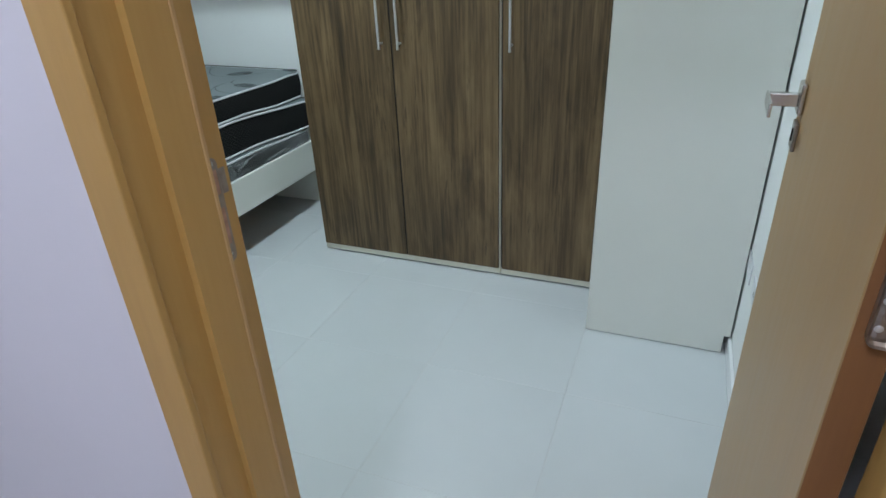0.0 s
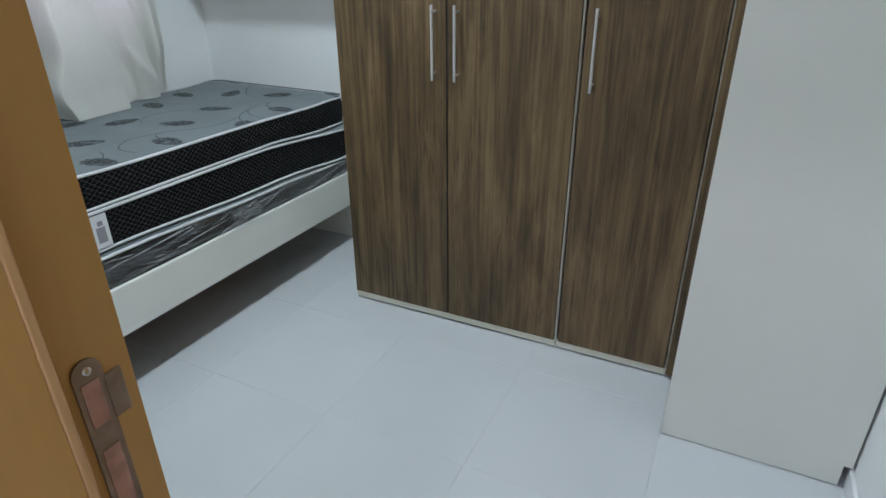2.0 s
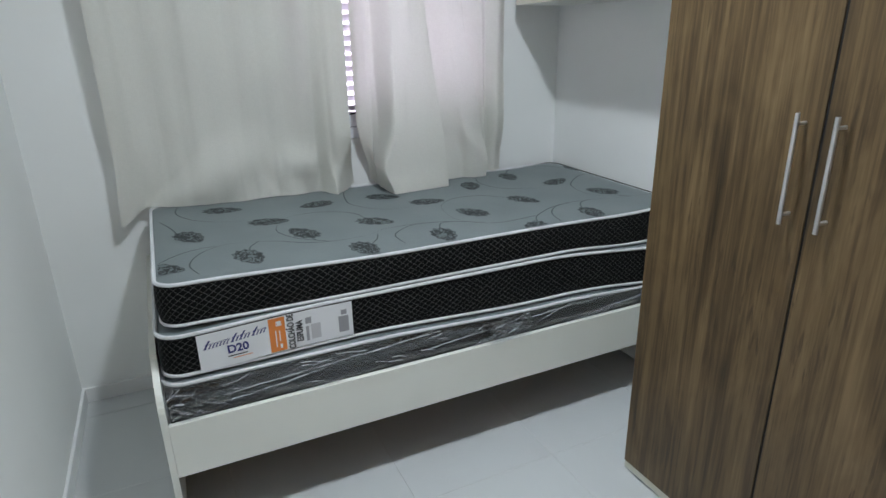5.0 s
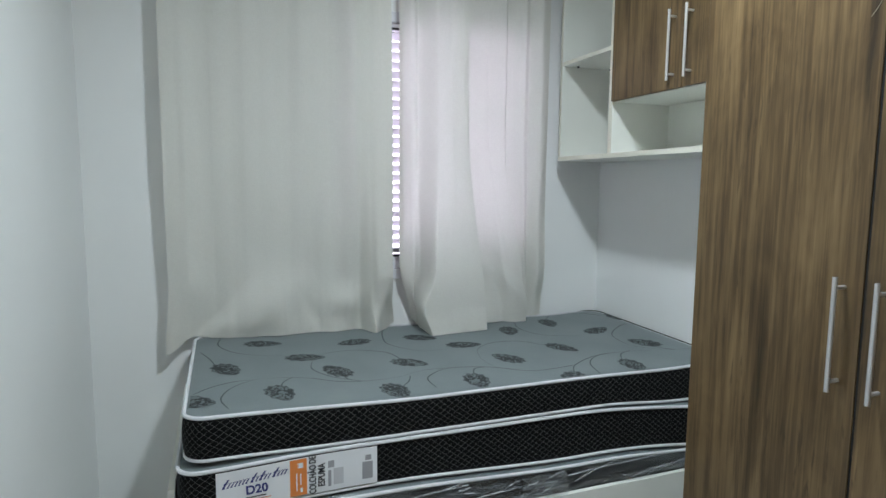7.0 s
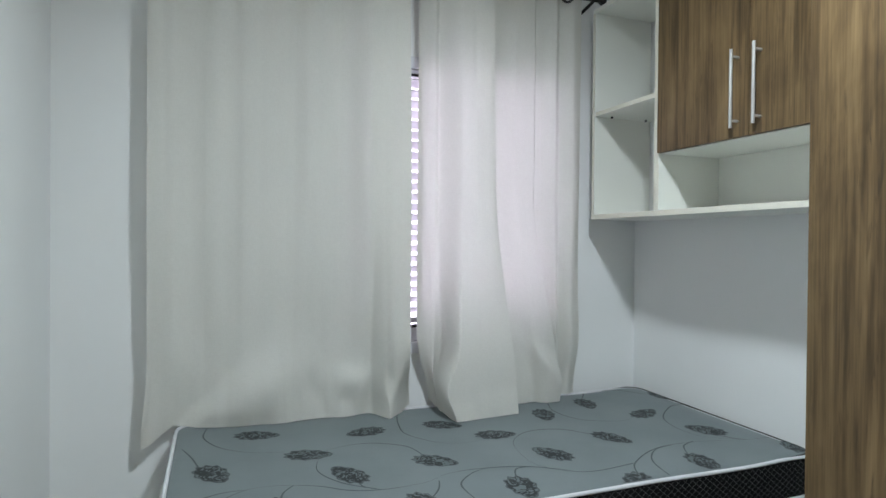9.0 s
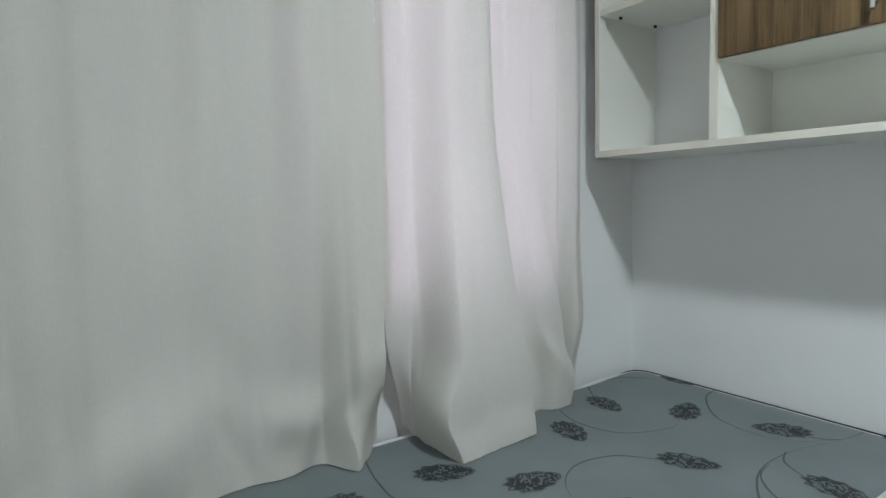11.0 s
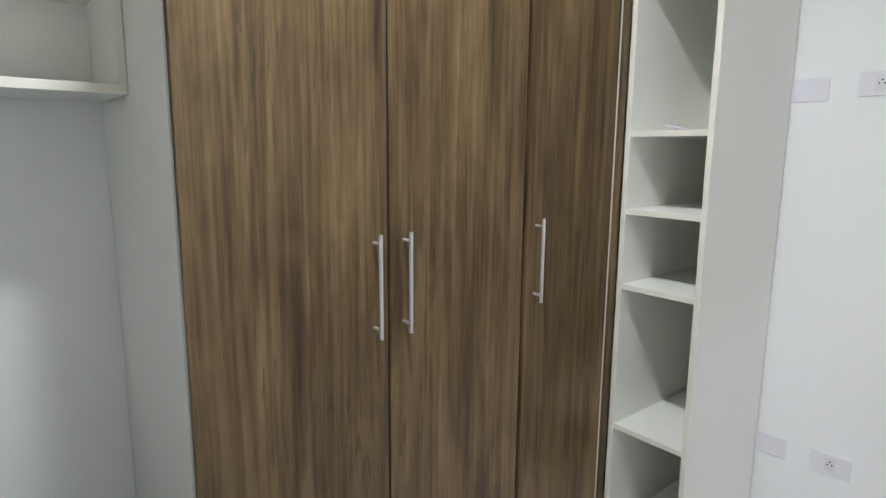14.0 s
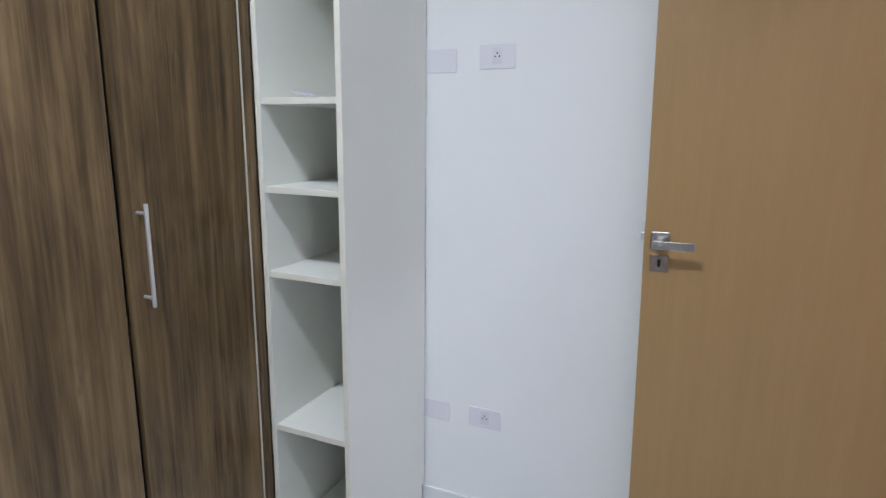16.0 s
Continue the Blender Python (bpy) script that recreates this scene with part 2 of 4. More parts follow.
def glow(name, colour, strength):
    m, n, l, b = material(name)
    b.inputs["Emission Color"].default_value, b.inputs["Emission Strength"].default_value = (*colour, 1), strength
    return m


def glass():
    m, n, l, b = material("window_glass", 0.02)
    b.inputs["Transmission Weight"].default_value, b.inputs["IOR"].default_value = 1.0, 1.45
    return m


M_DAMASK, M_LEAF, M_QUILT, M_CLOTH, M_FILM, M_GLASS = fabric_top(), leaf_print(), quilted(), cloth(), clear_film(), glass()
# cloudy white mixed into the film paints the highlights along its folds
M_CREASE_GLINT = clear_film("film_crease_glint", 0.22)
M_LAMP = glow("lamp_diffuser", (0.95, 1.0, 0.99), 6.0)

# ---------------------------------------------------------------- mesh helpers


def thing(name, place, label, category, group="", kind=""):
    ob = new(name)
    ob.empty_display_size = 0.05
    ob.matrix_basis = Matrix.Translation(place)
    return tagged(ob, label, category, group, kind)


def finish(name, bm, mat, smooth=False):
    bmesh.ops.recalc_face_normals(bm, faces=bm.faces)
    me = bpy.data.meshes.new(name)
    bm.to_mesh(me)
    bm.free()
    if mat:
        me.materials.append(mat)
    if smooth:
        me.polygons.foreach_set("use_smooth", [True] * len(me.polygons))
        me.set_sharp_from_angle(angle=radians(40))
    return new(name, me)


def part(name, bm, mat, parent, label="", smooth=False):
    """One mesh, in world coordinates, under a thing or a part."""
    ob = finish(name, bm, mat, smooth)
    ob.parent = parent
    if parent.parent is None:
        ob.matrix_parent_inverse = parent.matrix_basis.inverted()
    return tagged(ob, label)


def structure(name, bm, mat, label, smooth=False):
    return tagged(finish(name, bm, mat, smooth), label, name.split("_")[0], kind="structure")


def box(x0, x1, y0, y1, z0, z1, bevel=0.0, bm=None, segments=2):
    out = bm or bmesh.new()
    made = bmesh.ops.create_cube(out, size=1.0)["verts"]
    for v in made:
        v.co = Vector(((x0 + x1) / 2 + v.co.x * (x1 - x0), (y0 + y1) / 2 + v.co.y * (y1 - y0), (z0 + z1) / 2 + v.co.z * (z1 - z0)))
    if bevel:
        edges = list({e for v in made for e in v.link_edges})
        bmesh.ops.bevel(out, geom=edges, offset=bevel, segments=segments, affect="EDGES", profile=0.5)
    return out


def tube(points, radius, sides=10, closed=False, bm=None):
    """A round bar along a line of points."""
    out = bm or bmesh.new()
    pts = [Vector(p) for p in points]
    count, rings = len(pts), []
    up = Vector((0, 0, 1))
    for i, p in enumerate(pts):
        a = pts[(i - 1) % count] if closed or i else p
        c = pts[(i + 1) % count] if closed or i < count - 1 else p
        d = (c - a).normalized()
        side = d.cross(up)
        side = side.normalized() if side.length > 1e-4 else Vector((1, 0, 0))
        over = side.cross(d).normalized()
        rings.append([out.verts.new(p + radius * (math.cos(k) * side + math.sin(k) * over)) for k in (2 * math.pi * s / sides for s in range(sides))])
    for i in range(count if closed else count - 1):
        a, c = rings[i], rings[(i + 1) % count]
        for s in range(sides):
            out.faces.new((a[s], a[(s + 1) % sides], c[(s + 1) % sides], c[s]))
    if not closed:
        out.faces.new(rings[0])
        out.faces.new(rings[-1])
    return out


def prism(outline, axis, a, c):
    """A flat outline drawn out along x, y or z from a to c."""
    out = bmesh.new()
    spot = {"x": lambda u, v, w: (w, u, v), "y": lambda u, v, w: (u, w, v), "z": lambda u, v, w: (u, v, w)}[axis]
    low = [out.verts.new(spot(u, v, a)) for u, v in outline]
    high = [out.verts.new(spot(u, v, c)) for u, v in outline]
    out.faces.new(low)
    out.faces.new(high[::-1])
    for i in range(len(outline)):
        j = (i + 1) % len(outline)
        out.faces.new((low[i], low[j], high[j], high[i]))
    return out


def turned(bm, m):
    bmesh.ops.transform(bm, matrix=m, verts=bm.verts)
    return bm


def smooth_step(a, c, t):
    t = min(1.0, max(0.0, (t - a) / (c - a)))
    return t * t * (3 - 2 * t)


def lettering(text, size, mat, parent, m, name, squeeze=1.0, heavy=0.0):
    """Writing as a thin mesh, laid by the pose m."""
    cu = bpy.data.curves.new(name, "FONT")
    cu.body, cu.size, cu.extrude, cu.align_x, cu.align_y = text, size, 0.0003, "CENTER", "CENTER"
    cu.offset = size * heavy
    tmp = new("lettering", cu)
    me = bpy.data.meshes.new_from_object(tmp.evaluated_get(bpy.context.evaluated_depsgraph_get()))
    bpy.data.objects.remove(tmp)
    me.transform(m @ Matrix.Diagonal((squeeze, 1, 1, 1)))
    me.materials.clear()
    me.materials.append(mat)
    ob = new(name, me)
    ob.parent = parent
    if parent.parent is None:
        ob.matrix_parent_inverse = parent.matrix_basis.inverted()
    return ob


# ---------------------------------------------------------------- the room
WEST, EAST, NORTH, SOUTH, HALL_Y, TOP = -1.31, 1.85, 0.595, -1.70, -1.865, 2.80
DOOR_L, DOOR_R, DOOR_H = 1.03, 1.832, 2.12
HALL_W, HALL_E, HALL_S = 0.35, 2.05, -3.25
WIN_Y0, WIN_Y1, WIN_Z0, WIN_Z1 = -1.16, 0.20, 0.985, 2.15

bm = box(WEST - 0.15, WEST, SOUTH - 0.2, WIN_Y0, 0, TOP)
box(WEST - 0.15, WEST, WIN_Y1, NORTH + 0.15, 0, TOP, bm=bm)
box(WEST - 0.15, WEST, WIN_Y0, WIN_Y1, 0, WIN_Z0, bm=bm)
box(WEST - 0.15, WEST, WIN_Y0, WIN_Y1, WIN_Z1, TOP, bm=bm)
structure("wall_west", bm, M_WALL, "white painted bedroom wall with the window opening")
structure("wall_north", box(WEST, EAST + 0.15, NORTH, NORTH + 0.15, 0, TOP), M_WALL, "white painted bedroom wall behind the wardrobe")
structure("wall_east", box(EAST, EAST + 0.15, SOUTH, NORTH, 0, TOP), M_WALL, "white painted bedroom wall with power outlets")
bm = box(WEST, 0.985, HALL_Y + 0.01, SOUTH, 0, TOP)
box(DOOR_R, HALL_E, HALL_Y + 0.01, SOUTH, 0, TOP, bm=bm)
box(0.985, DOOR_R, HALL_Y + 0.01, SOUTH, DOOR_H, TOP, bm=bm)
structure("wall_south", bm, M_WALL, "white painted bedroom wall with the doorway")
bm = box(HALL_W, DOOR_L, HALL_Y, HALL_Y + 0.01, 0, TOP)
box(DOOR_R, HALL_E, HALL_Y, HALL_Y + 0.01, 0, TOP, bm=bm)
box(DOOR_L, DOOR_R, HALL_Y, HALL_Y + 0.01, DOOR_H, TOP, bm=bm)
structure("wall_hall_north", bm, M_HALL, "pale painted hall wall round the doorway")
structure("wall_hall_west", box(HALL_W - 0.12, HALL_W, HALL_S, HALL_Y, 0, TOP), M_HALL, "pale painted hall wall")
structure("wall_hall_east", box(HALL_E, HALL_E + 0.12, HALL_S, HALL_Y, 0, TOP), M_HALL, "pale painted hall wall")
structure("wall_hall_south", box(HALL_W - 0.12, HALL_E + 0.12, HALL_S - 0.12, HALL_S, 0, TOP), M_HALL, "pale painted hall wall")
structure("ceiling", box(WEST - 0.15, HALL_E + 0.12, HALL_S - 0.12, NORTH + 0.15, TOP, TOP + 0.12), M_CEIL, "white painted ceiling")

SK = 0.065
for nm, b in (("baseboard_west", (WEST, WEST + 0.012, SOUTH, NORTH)), ("baseboard_south", (WEST + 0.012, DOOR_L - 0.05, SOUTH, SOUTH + 0.012)),
              ("baseboard_east", (EAST - 0.012, EAST, SOUTH + 0.012, -0.004)), ("baseboard_north", (WEST + 0.012, -0.02, NORTH - 0.012, NORTH))):
    structure(nm, box(*b, 0, SK, 0.003), M_SKIRT, "low white tiled skirting along the wall")

# window: aluminium frame with louvred leaves
win = thing("window_1", (WEST - 0.06, (WIN_Y0 + WIN_Y1) / 2, WIN_Z0), "white aluminium sliding window with louvred shutters behind curtains", "window", kind="structure")
XO = WEST - 0.075
for nm, b in (("window_frame", (XO, WEST + 0.012, WIN_Y0, WIN_Y1, WIN_Z0, WIN_Z0 + 0.045)), ("window_frame", (XO, WEST + 0.012, WIN_Y0, WIN_Y1, WIN_Z1 - 0.045, WIN_Z1)),
              ("window_frame", (XO, WEST + 0.012, WIN_Y0, WIN_Y0 + 0.04, WIN_Z0 + 0.045, WIN_Z1 - 0.045)), ("window_frame", (XO, WEST + 0.012, WIN_Y1 - 0.04, WIN_Y1, WIN_Z0 + 0.045, WIN_Z1 - 0.045))):
    part(nm, box(*b, 0.003), M_ALU, win)
part("lower_rail", box(WEST - 0.055, WEST - 0.004, WIN_Y0 + 0.04, WIN_Y1 - 0.04, 1.032, 1.085, 0.003), M_ALU, win)
part("dark_seal", box(WEST - 0.05, WEST - 0.002, WIN_Y0 + 0.04, WIN_Y1 - 0.04, 1.086, 1.093), M_BLACK, win)
part("upper_rail", box(WEST - 0.055, WEST - 0.004, WIN_Y0 + 0.04, WIN_Y1 - 0.04, 2.088, 2.103, 0.002), M_ALU, win)
part("dark_seal", box(WEST - 0.05, WEST - 0.002, WIN_Y0 + 0.04, WIN_Y1 - 0.04, 2.076, 2.086), M_BLACK, win)
part("mullion", box(WEST - 0.055, WEST - 0.006, -0.60, -0.56, 1.093, 2.076, 0.002), M_ALU, win)
part("shutter_panel", box(WEST - 0.04, WEST - 0.02, WIN_Y0 + 0.04, -0.60, 1.093, 2.076), M_SLAT, win, "closed white shutter leaf")
for i in range(24):
    z = 1.112 + i * 0.041
    slat = box(-0.0215, 0.0215, -0.56, WIN_Y1 - 0.04, -0.0018, 0.0018)
    part("slat", turned(slat, Matrix.Translation((WEST - 0.03, 0, z)) @ Matrix.Rotation(radians(-33), 4, "Y")), M_SLAT, win)
pane = part("pane", box(WEST - 0.072, WEST - 0.068, WIN_Y0 + 0.04, WIN_Y1 - 0.04, WIN_Z0 + 0.045, WIN_Z1 - 0.045), M_GLASS, win)
pane.visible_shadow = False
# glowing sheet added outside; its light shines through slats and curtains
structure("backdrop", box(-9.1, -9.0, -14, 14, -6, 12), glow("daylight_sheet_glow", (0.92, 0.77, 1.0), 5.0), "pale glowing sheet standing for the daylight outside the window")

# doorway frame
frame_ob = thing("door_frame", (DOOR_L, SOUTH, 0), "honey coloured wooden door frame with casing round the doorway", "door frame", kind="structure")
LEFT_PROFILE = [(1.031, HALL_Y), (1.078, HALL_Y), (1.078, -1.820), (1.088, -1.820), (1.088, -1.7675), (1.060, -1.7675), (1.060, -1.7075), (0.987, -1.7075), (0.987, HALL_Y + 0.012), (1.031, HALL_Y + 0.012)]
part("jamb", prism(LEFT_PROFILE, "z", 0, 2.08), M_FRAMEWOOD, frame_ob)
MID = (1.080 + 1.784) / 2
part("jamb", prism([(2 * MID - x, min(y, -1.717)) for x, y in LEFT_PROFILE[1:4]] + [(2 * MID - 1.080, -1.7675), (2 * MID - 1.080, -1.717), (DOOR_R - 0.001, -1.717), (DOOR_R - 0.001, HALL_Y)], "z", 0, 2.08), M_FRAMEWOOD, frame_ob)
part("head_jamb", box(0.987, DOOR_R - 0.001, HALL_Y + 0.012, -1.7075, 2.08, DOOR_H), M_FRAMEWOOD, frame_ob)
y0, y1 = HALL_Y - 0.012, HALL_Y - 0.0005
part("casing", box(DOOR_L + 0.0055, 1.0835, y0, y1, 0, 2.085, 0.002), M_FRAMEWOOD, frame_ob)
part("casing", box(2 * MID - 1.0835, DOOR_R + 0.02, y0, y1, 0, 2.085, 0.002), M_FRAMEWOOD, frame_ob)
part("casing", box(DOOR_L - 0.03, DOOR_R + 0.02, y0, y1, 2.086, 2.15, 0.002), M_FRAMEWOOD, frame_ob)
part("rebate_bead", box(1.0605, 1.0890, -1.7672, -1.7615, 0, 2.08, 0.0012), plain("pale_wood_bead", (0.60, 0.39, 0.17), 0.4), frame_ob, "pale edge of the rebate")


def strike_plate():
    """A long plate with rounded ends, two openings and a lip."""
    x, y, z0, z1, w = 1.0605, -1.7350, 1.009, 1.146, 0.0092
    n = 8
    outline = [(y + w * math.cos(a), z1 - w + w * math.sin(a)) for a in (math.pi * i / n for i in range(n + 1))]
    outline += [(y - w * math.cos(a), z0 + w - w * math.sin(a)) for a in (math.pi * i / n for i in range(n + 1))]
    st = part("strike_plate", prism(outline, "x", x, x + 0.0016), M_DARKSTEEL, frame_ob, "dull steel strike plate")
    part("lip", box(x, x + 0.0022, y + 0.0082, y + 0.0195, 1.098, 1.130, 0.0008), M_DARKSTEEL, st)
    for a, c in ((1.100, 1.131), (1.034, 1.082)):
        part("mortise", box(x + 0.0005, x + 0.0021, y - 0.0060, y + 0.0052, a, c), plain("raw_mortise_wood", (0.50, 0.30, 0.22), 0.7, vary=0.3, scale=60), st)
    for z in (1.1385, 1.019):
        part("screw", turned(bmesh_ball(0.0032, 0.45), pose(x + 0.0014, y, z, 0, 90, 0)), M_STEEL, st)


def bmesh_ball(r, flat=1.0, seg=12):
    out = bmesh.new()
    bmesh.ops.create_uvsphere(out, u_segments=seg, v_segments=max(6, seg // 2), radius=r)
    for v in out.verts:
        v.co.z *= flat
    return out


strike_plate()

# floor: tiles with recessed joints
bm = box(WEST - 0.02, EAST + 0.02, SOUTH, NORTH + 0.02, -0.06, -0.0012)
box(HALL_W - 0.02, HALL_E, HALL_S, SOUTH, -0.06, -0.0012, bm=bm)
floor = structure("floor", bm, M_GROUT, "white polished floor tiles with grey joints")
TX, TY, PX, PY, JOINT = -0.172, -0.695, 0.5035, 0.517, 0.0022


def tile_mesh(w, d):
    b = box(0, w, 0, d, -0.02, 0.0)
    top = [e for e in b.edges if all(v.co.z > -0.001 for v in e.verts)]
    bmesh.ops.bevel(b, geom=top, offset=0.001, segments=1, affect="EDGES")
    me = bpy.data.meshes.new("tile")
    b.to_mesh(me)
    b.free()
    me.materials.append(M_TILE)
    return me


whole = tile_mesh(PX - JOINT, PY - JOINT)
for i in range(-3, 5):
    for j in range(-6, 4):
        x0, x1 = max(WEST, TX + i * PX + JOINT / 2), min(HALL_E, TX + (i + 1) * PX - JOINT / 2)
        y0, y1 = max(HALL_S, TY + j * PY + JOINT / 2), min(NORTH, TY + (j + 1) * PY - JOINT / 2)
        if y1 < SOUTH:
            x0 = max(x0, HALL_W)
        elif x0 > EAST:
            continue
        if x1 - x0 < 0.01 or y1 - y0 < 0.01:
            continue
        full = abs(x1 - x0 - PX + JOINT) < 1e-4 and abs(y1 - y0 - PY + JOINT) < 1e-4
        t = new("tile", whole if full else tile_mesh(x1 - x0, y1 - y0))
        t.parent = floor
        t.matrix_basis = Matrix.Translation((x0, y0, random.uniform(-0.0004, 0.0)))

# ceiling lamps; the hall one is unseen and added
for place, group_label in ((ROOM_LAMP, "round white ceiling light in the bedroom"), (ADDED_HALL_LAMP, "round white ceiling light, unseen, added to light the hall")):
    lamp = thing("ceiling_light", (place[0], place[1], TOP), group_label, "ceiling light")
    ring = [(place[0] + 0.17 * math.cos(a), place[1] + 0.17 * math.sin(a), TOP - 0.03) for a in (2 * math.pi * k / 40 for k in range(40))]
    part("rim", tube(ring, 0.028, 8, True), M_PLASTIC, lamp, smooth=True)
    disc = bmesh.new()
    bmesh.ops.create_cone(disc, cap_ends=True, segments=40, radius1=0.15, radius2=0.15, depth=0.05)
    part("diffuser", turned(disc, pose(place[0], place[1], TOP - 0.026)), M_LAMP, lamp)

# ---------------------------------------------------------------- wardrobe


def bar_handle(x, y, z0, z1, parent, side=1):
    """A steel bar on two posts."""
    h = part("handle", tube([(x, y - 0.030, z0), (x, y - 0.030, z1)], 0.0050, 12), M_CHROME, parent, "brushed steel bar handle", smooth=True)
    for z in (z0 + 0.022, z1 - 0.022):
        part("post", tube([(x, y, z), (x, y - 0.030, z)], 0.0042, 10), M_CHROME, h, smooth=True)


WARD_TOP, FRONT = 2.50, -0.004
w1 = thing("wardrobe", (0.45, 0.3, 0), "tall wardrobe with two brown wood-grain doors and white sides", "wardrobe")
w2 = thing("wardrobe", (1.11, 0.3, 0), "narrow wardrobe with one brown wood-grain door, beside a taller pair", "wardrobe")
for w, x0, x1 in ((w1, -0.012, 0.9055), (w2, 0.9065, 1.312)):
    part("side_panel", box(x0, x0 + 0.018, 0.016, NORTH - 0.003, 0.0, WARD_TOP, 0.001), M_MELA, w)
    part("side_panel", box(x1 - 0.018, x1, 0.016, NORTH - 0.003, 0.0, WARD_TOP, 0.001), M_MELA, w)
    part("top_panel", box(x0 + 0.018, x1 - 0.018, 0.016, NORTH - 0.003, WARD_TOP - 0.018, WARD_TOP), M_MELA, w)
    part("back_panel", box(x0 + 0.018, x1 - 0.018, NORTH - 0.010, NORTH - 0.004, 0.036, WARD_TOP - 0.018), M_MELA, w)
    part("bottom_board", box(x0 + 0.004, x1 - 0.004, -0.001, 0.015, 0.0085, 0.0345, 0.001), M_EDGE, w, "pale plinth board")
    # shade under the plinth board, put in as a black strip
    part("plinth_shade", box(x0 + 0.018, x1 - 0.018, 0.017, 0.023, 0.0, 0.034), M_DARK, w, "black strip standing for the shade under the plinth board")
for w, x0, x1, hx in ((w1, -0.008, 0.4418, 0.404), (w1, 0.4482, 0.8975, 0.488), (w2, 0.9145, 1.305, 0.950)):
    d = part("door", box(x0, x1, FRONT, 0.0145, 0.036, WARD_TOP - 0.004, 0.0012), M_DOORWOOD, w, "brown streaked wood-grain door")
    # black strip paints the shade of the gap at the door's edge
    part("gap_shade", box(x1 + 0.0002, x1 + 0.0062, -0.0010 if x1 < 0.5 else 0.0160, 0.0175, 0.036, WARD_TOP - 0.004), M_DARK, d)
    bar_handle(hx, FRONT, 0.985, 1.228, d)
part("stile", box(0.8986, 0.9046, 0.0060, 0.0158, 0.0005, WARD_TOP - 0.004), M_EDGE, w1, "pale edge strip between the doors")
part("stile", box(0.9068, 0.9105, 0.0115, 0.0158, 0.0005, 0.034), M_EDGE, w2, "pale foot of the side panel")
# black strip paints the shade left of the narrow door
part("gap_shade", box(0.9068, 0.9142, 0.0125, 0.0158, 0.036, WARD_TOP - 0.004), M_DARK, w2, "black strip standing for the shade beside the door")
part("filler_strip", box(1.3130, 1.3416, -0.014, 0.014, 0.02, WARD_TOP - 0.004, 0.001), M_DOORWOOD, w2, "dark brown filler strip")
part("edge_line", box(1.3098, 1.3118, -0.0048, 0.013, 0.0005, WARD_TOP - 0.004), M_EDGE, w2, "pale edge line")

part("scuff", tube([(0.437, FRONT - 0.0006, 1.848), (0.433, FRONT - 0.0006, 1.822), (0.436, FRONT - 0.0006, 1.806), (0.430, FRONT - 0.0006, 1.786), (0.432, FRONT - 0.0006, 1.772), (0.424, FRONT - 0.0006, 1.758), (0.413, FRONT - 0.0006, 1.745)], 0.0007, 5), plain("pale_scuff", (0.42, 0.37, 0.28), 0.6), w1, "pale scuff on the door")

# open shelf tower beside the wardrobe
tower = thing("shelf_tower", (1.6, -0.16, 0), "tall white open shelf unit standing beside the wardrobe", "shelf unit")
TX0, TX1 = 1.343, 1.842
NOTCH = [(TX0, 0.004), (1.822, 0.004), (1.822, 0.075), (TX1, 0.075), (TX1, WARD_TOP), (TX0, WARD_TOP)]
part("side_panel", prism(NOTCH, "y", -0.304, -0.286), M_MELA, tower, "broad white end panel, notched over the skirting")
part("side_panel", box(TX0, TX1, -0.036, -0.018, 0.002, WARD_TOP), M_MELA, tower)
part("back_panel", box(TX1 - 0.010, TX1 - 0.004, -0.2855, -0.0365, 0.08, WARD_TOP - 0.02), M_MELA, tower)
part("edge_band", box(TX0 - 0.0012, TX0 - 0.0001, -0.303, -0.287, 0.004, WARD_TOP), M_EDGE, tower)
part("edge_band", box(TX0 - 0.0012, TX0 - 0.0001, -0.035, -0.019, 0.004, WARD_TOP), M_EDGE, tower)
for z in (0.09, 0.478, 0.968, 1.216, 1.462, 1.95, 2.47):
    s = part("shelf", box(TX0 + 0.003, TX1 - 0.011, -0.2855, -0.0365, z, z + 0.018), M_MELA, tower)
    part("edge_band", box(TX0 + 0.0018, TX0 + 0.0029, -0.285, -0.037, z + 0.0005, z + 0.0175), M_EDGE, s)
tagged(part_thing := thing("folded_paper", (1.38, -0.17, 1.48), "small folded lilac paper lying on a shelf", "paper"))
bm = box(1.355, 1.41, -0.20, -0.14, 1.4805, 1.4835)
for v in bm.verts:
    v.co.z += 0.014 * (v.co.y + 0.20) / 0.06
part("sheet", bm, M_PAPER, part_thing)

# wall shelf with cupboard over the bed
shelf = thing("wall_shelf", (-0.62, NORTH, 1.527), "white wall-hung open shelf unit above the bed", "wall shelf")
SX0, SX1, SY, SB, ST = -1.232, -0.0135, 0.300, 1.527, 2.405
for nm, b in (("bottom_board", (SX0, SX1, SY, NORTH - 0.002, SB, SB + 0.020)), ("top_board", (SX0, SX1, SY, NORTH - 0.002, ST, ST + 0.018)),
              ("side_panel", (SX0, SX0 + 0.018, SY + 0.001, NORTH - 0.002, SB + 0.020, ST)), ("side_panel", (SX1 - 0.018, SX1, SY + 0.001, NORTH - 0.002, SB + 0.020, ST)),
              ("divider", (-0.848, -0.822, SY + 0.001, NORTH - 0.002, SB + 0.020, ST)), ("middle_shelf", (SX0 + 0.018, -0.848, SY + 0.004, NORTH - 0.002, 1.965, 1.983)),
              ("cupboard_floor", (-0.822, SX1 - 0.018, SY + 0.010, NORTH - 0.002, 1.752, 1.768)),
              ("back_panel", (-0.822, SX1 - 0.018, NORTH - 0.0075, NORTH - 0.003, SB + 0.020, 1.752))):
    p = part(nm, box(*b, 0.0008), M_MELA, shelf)
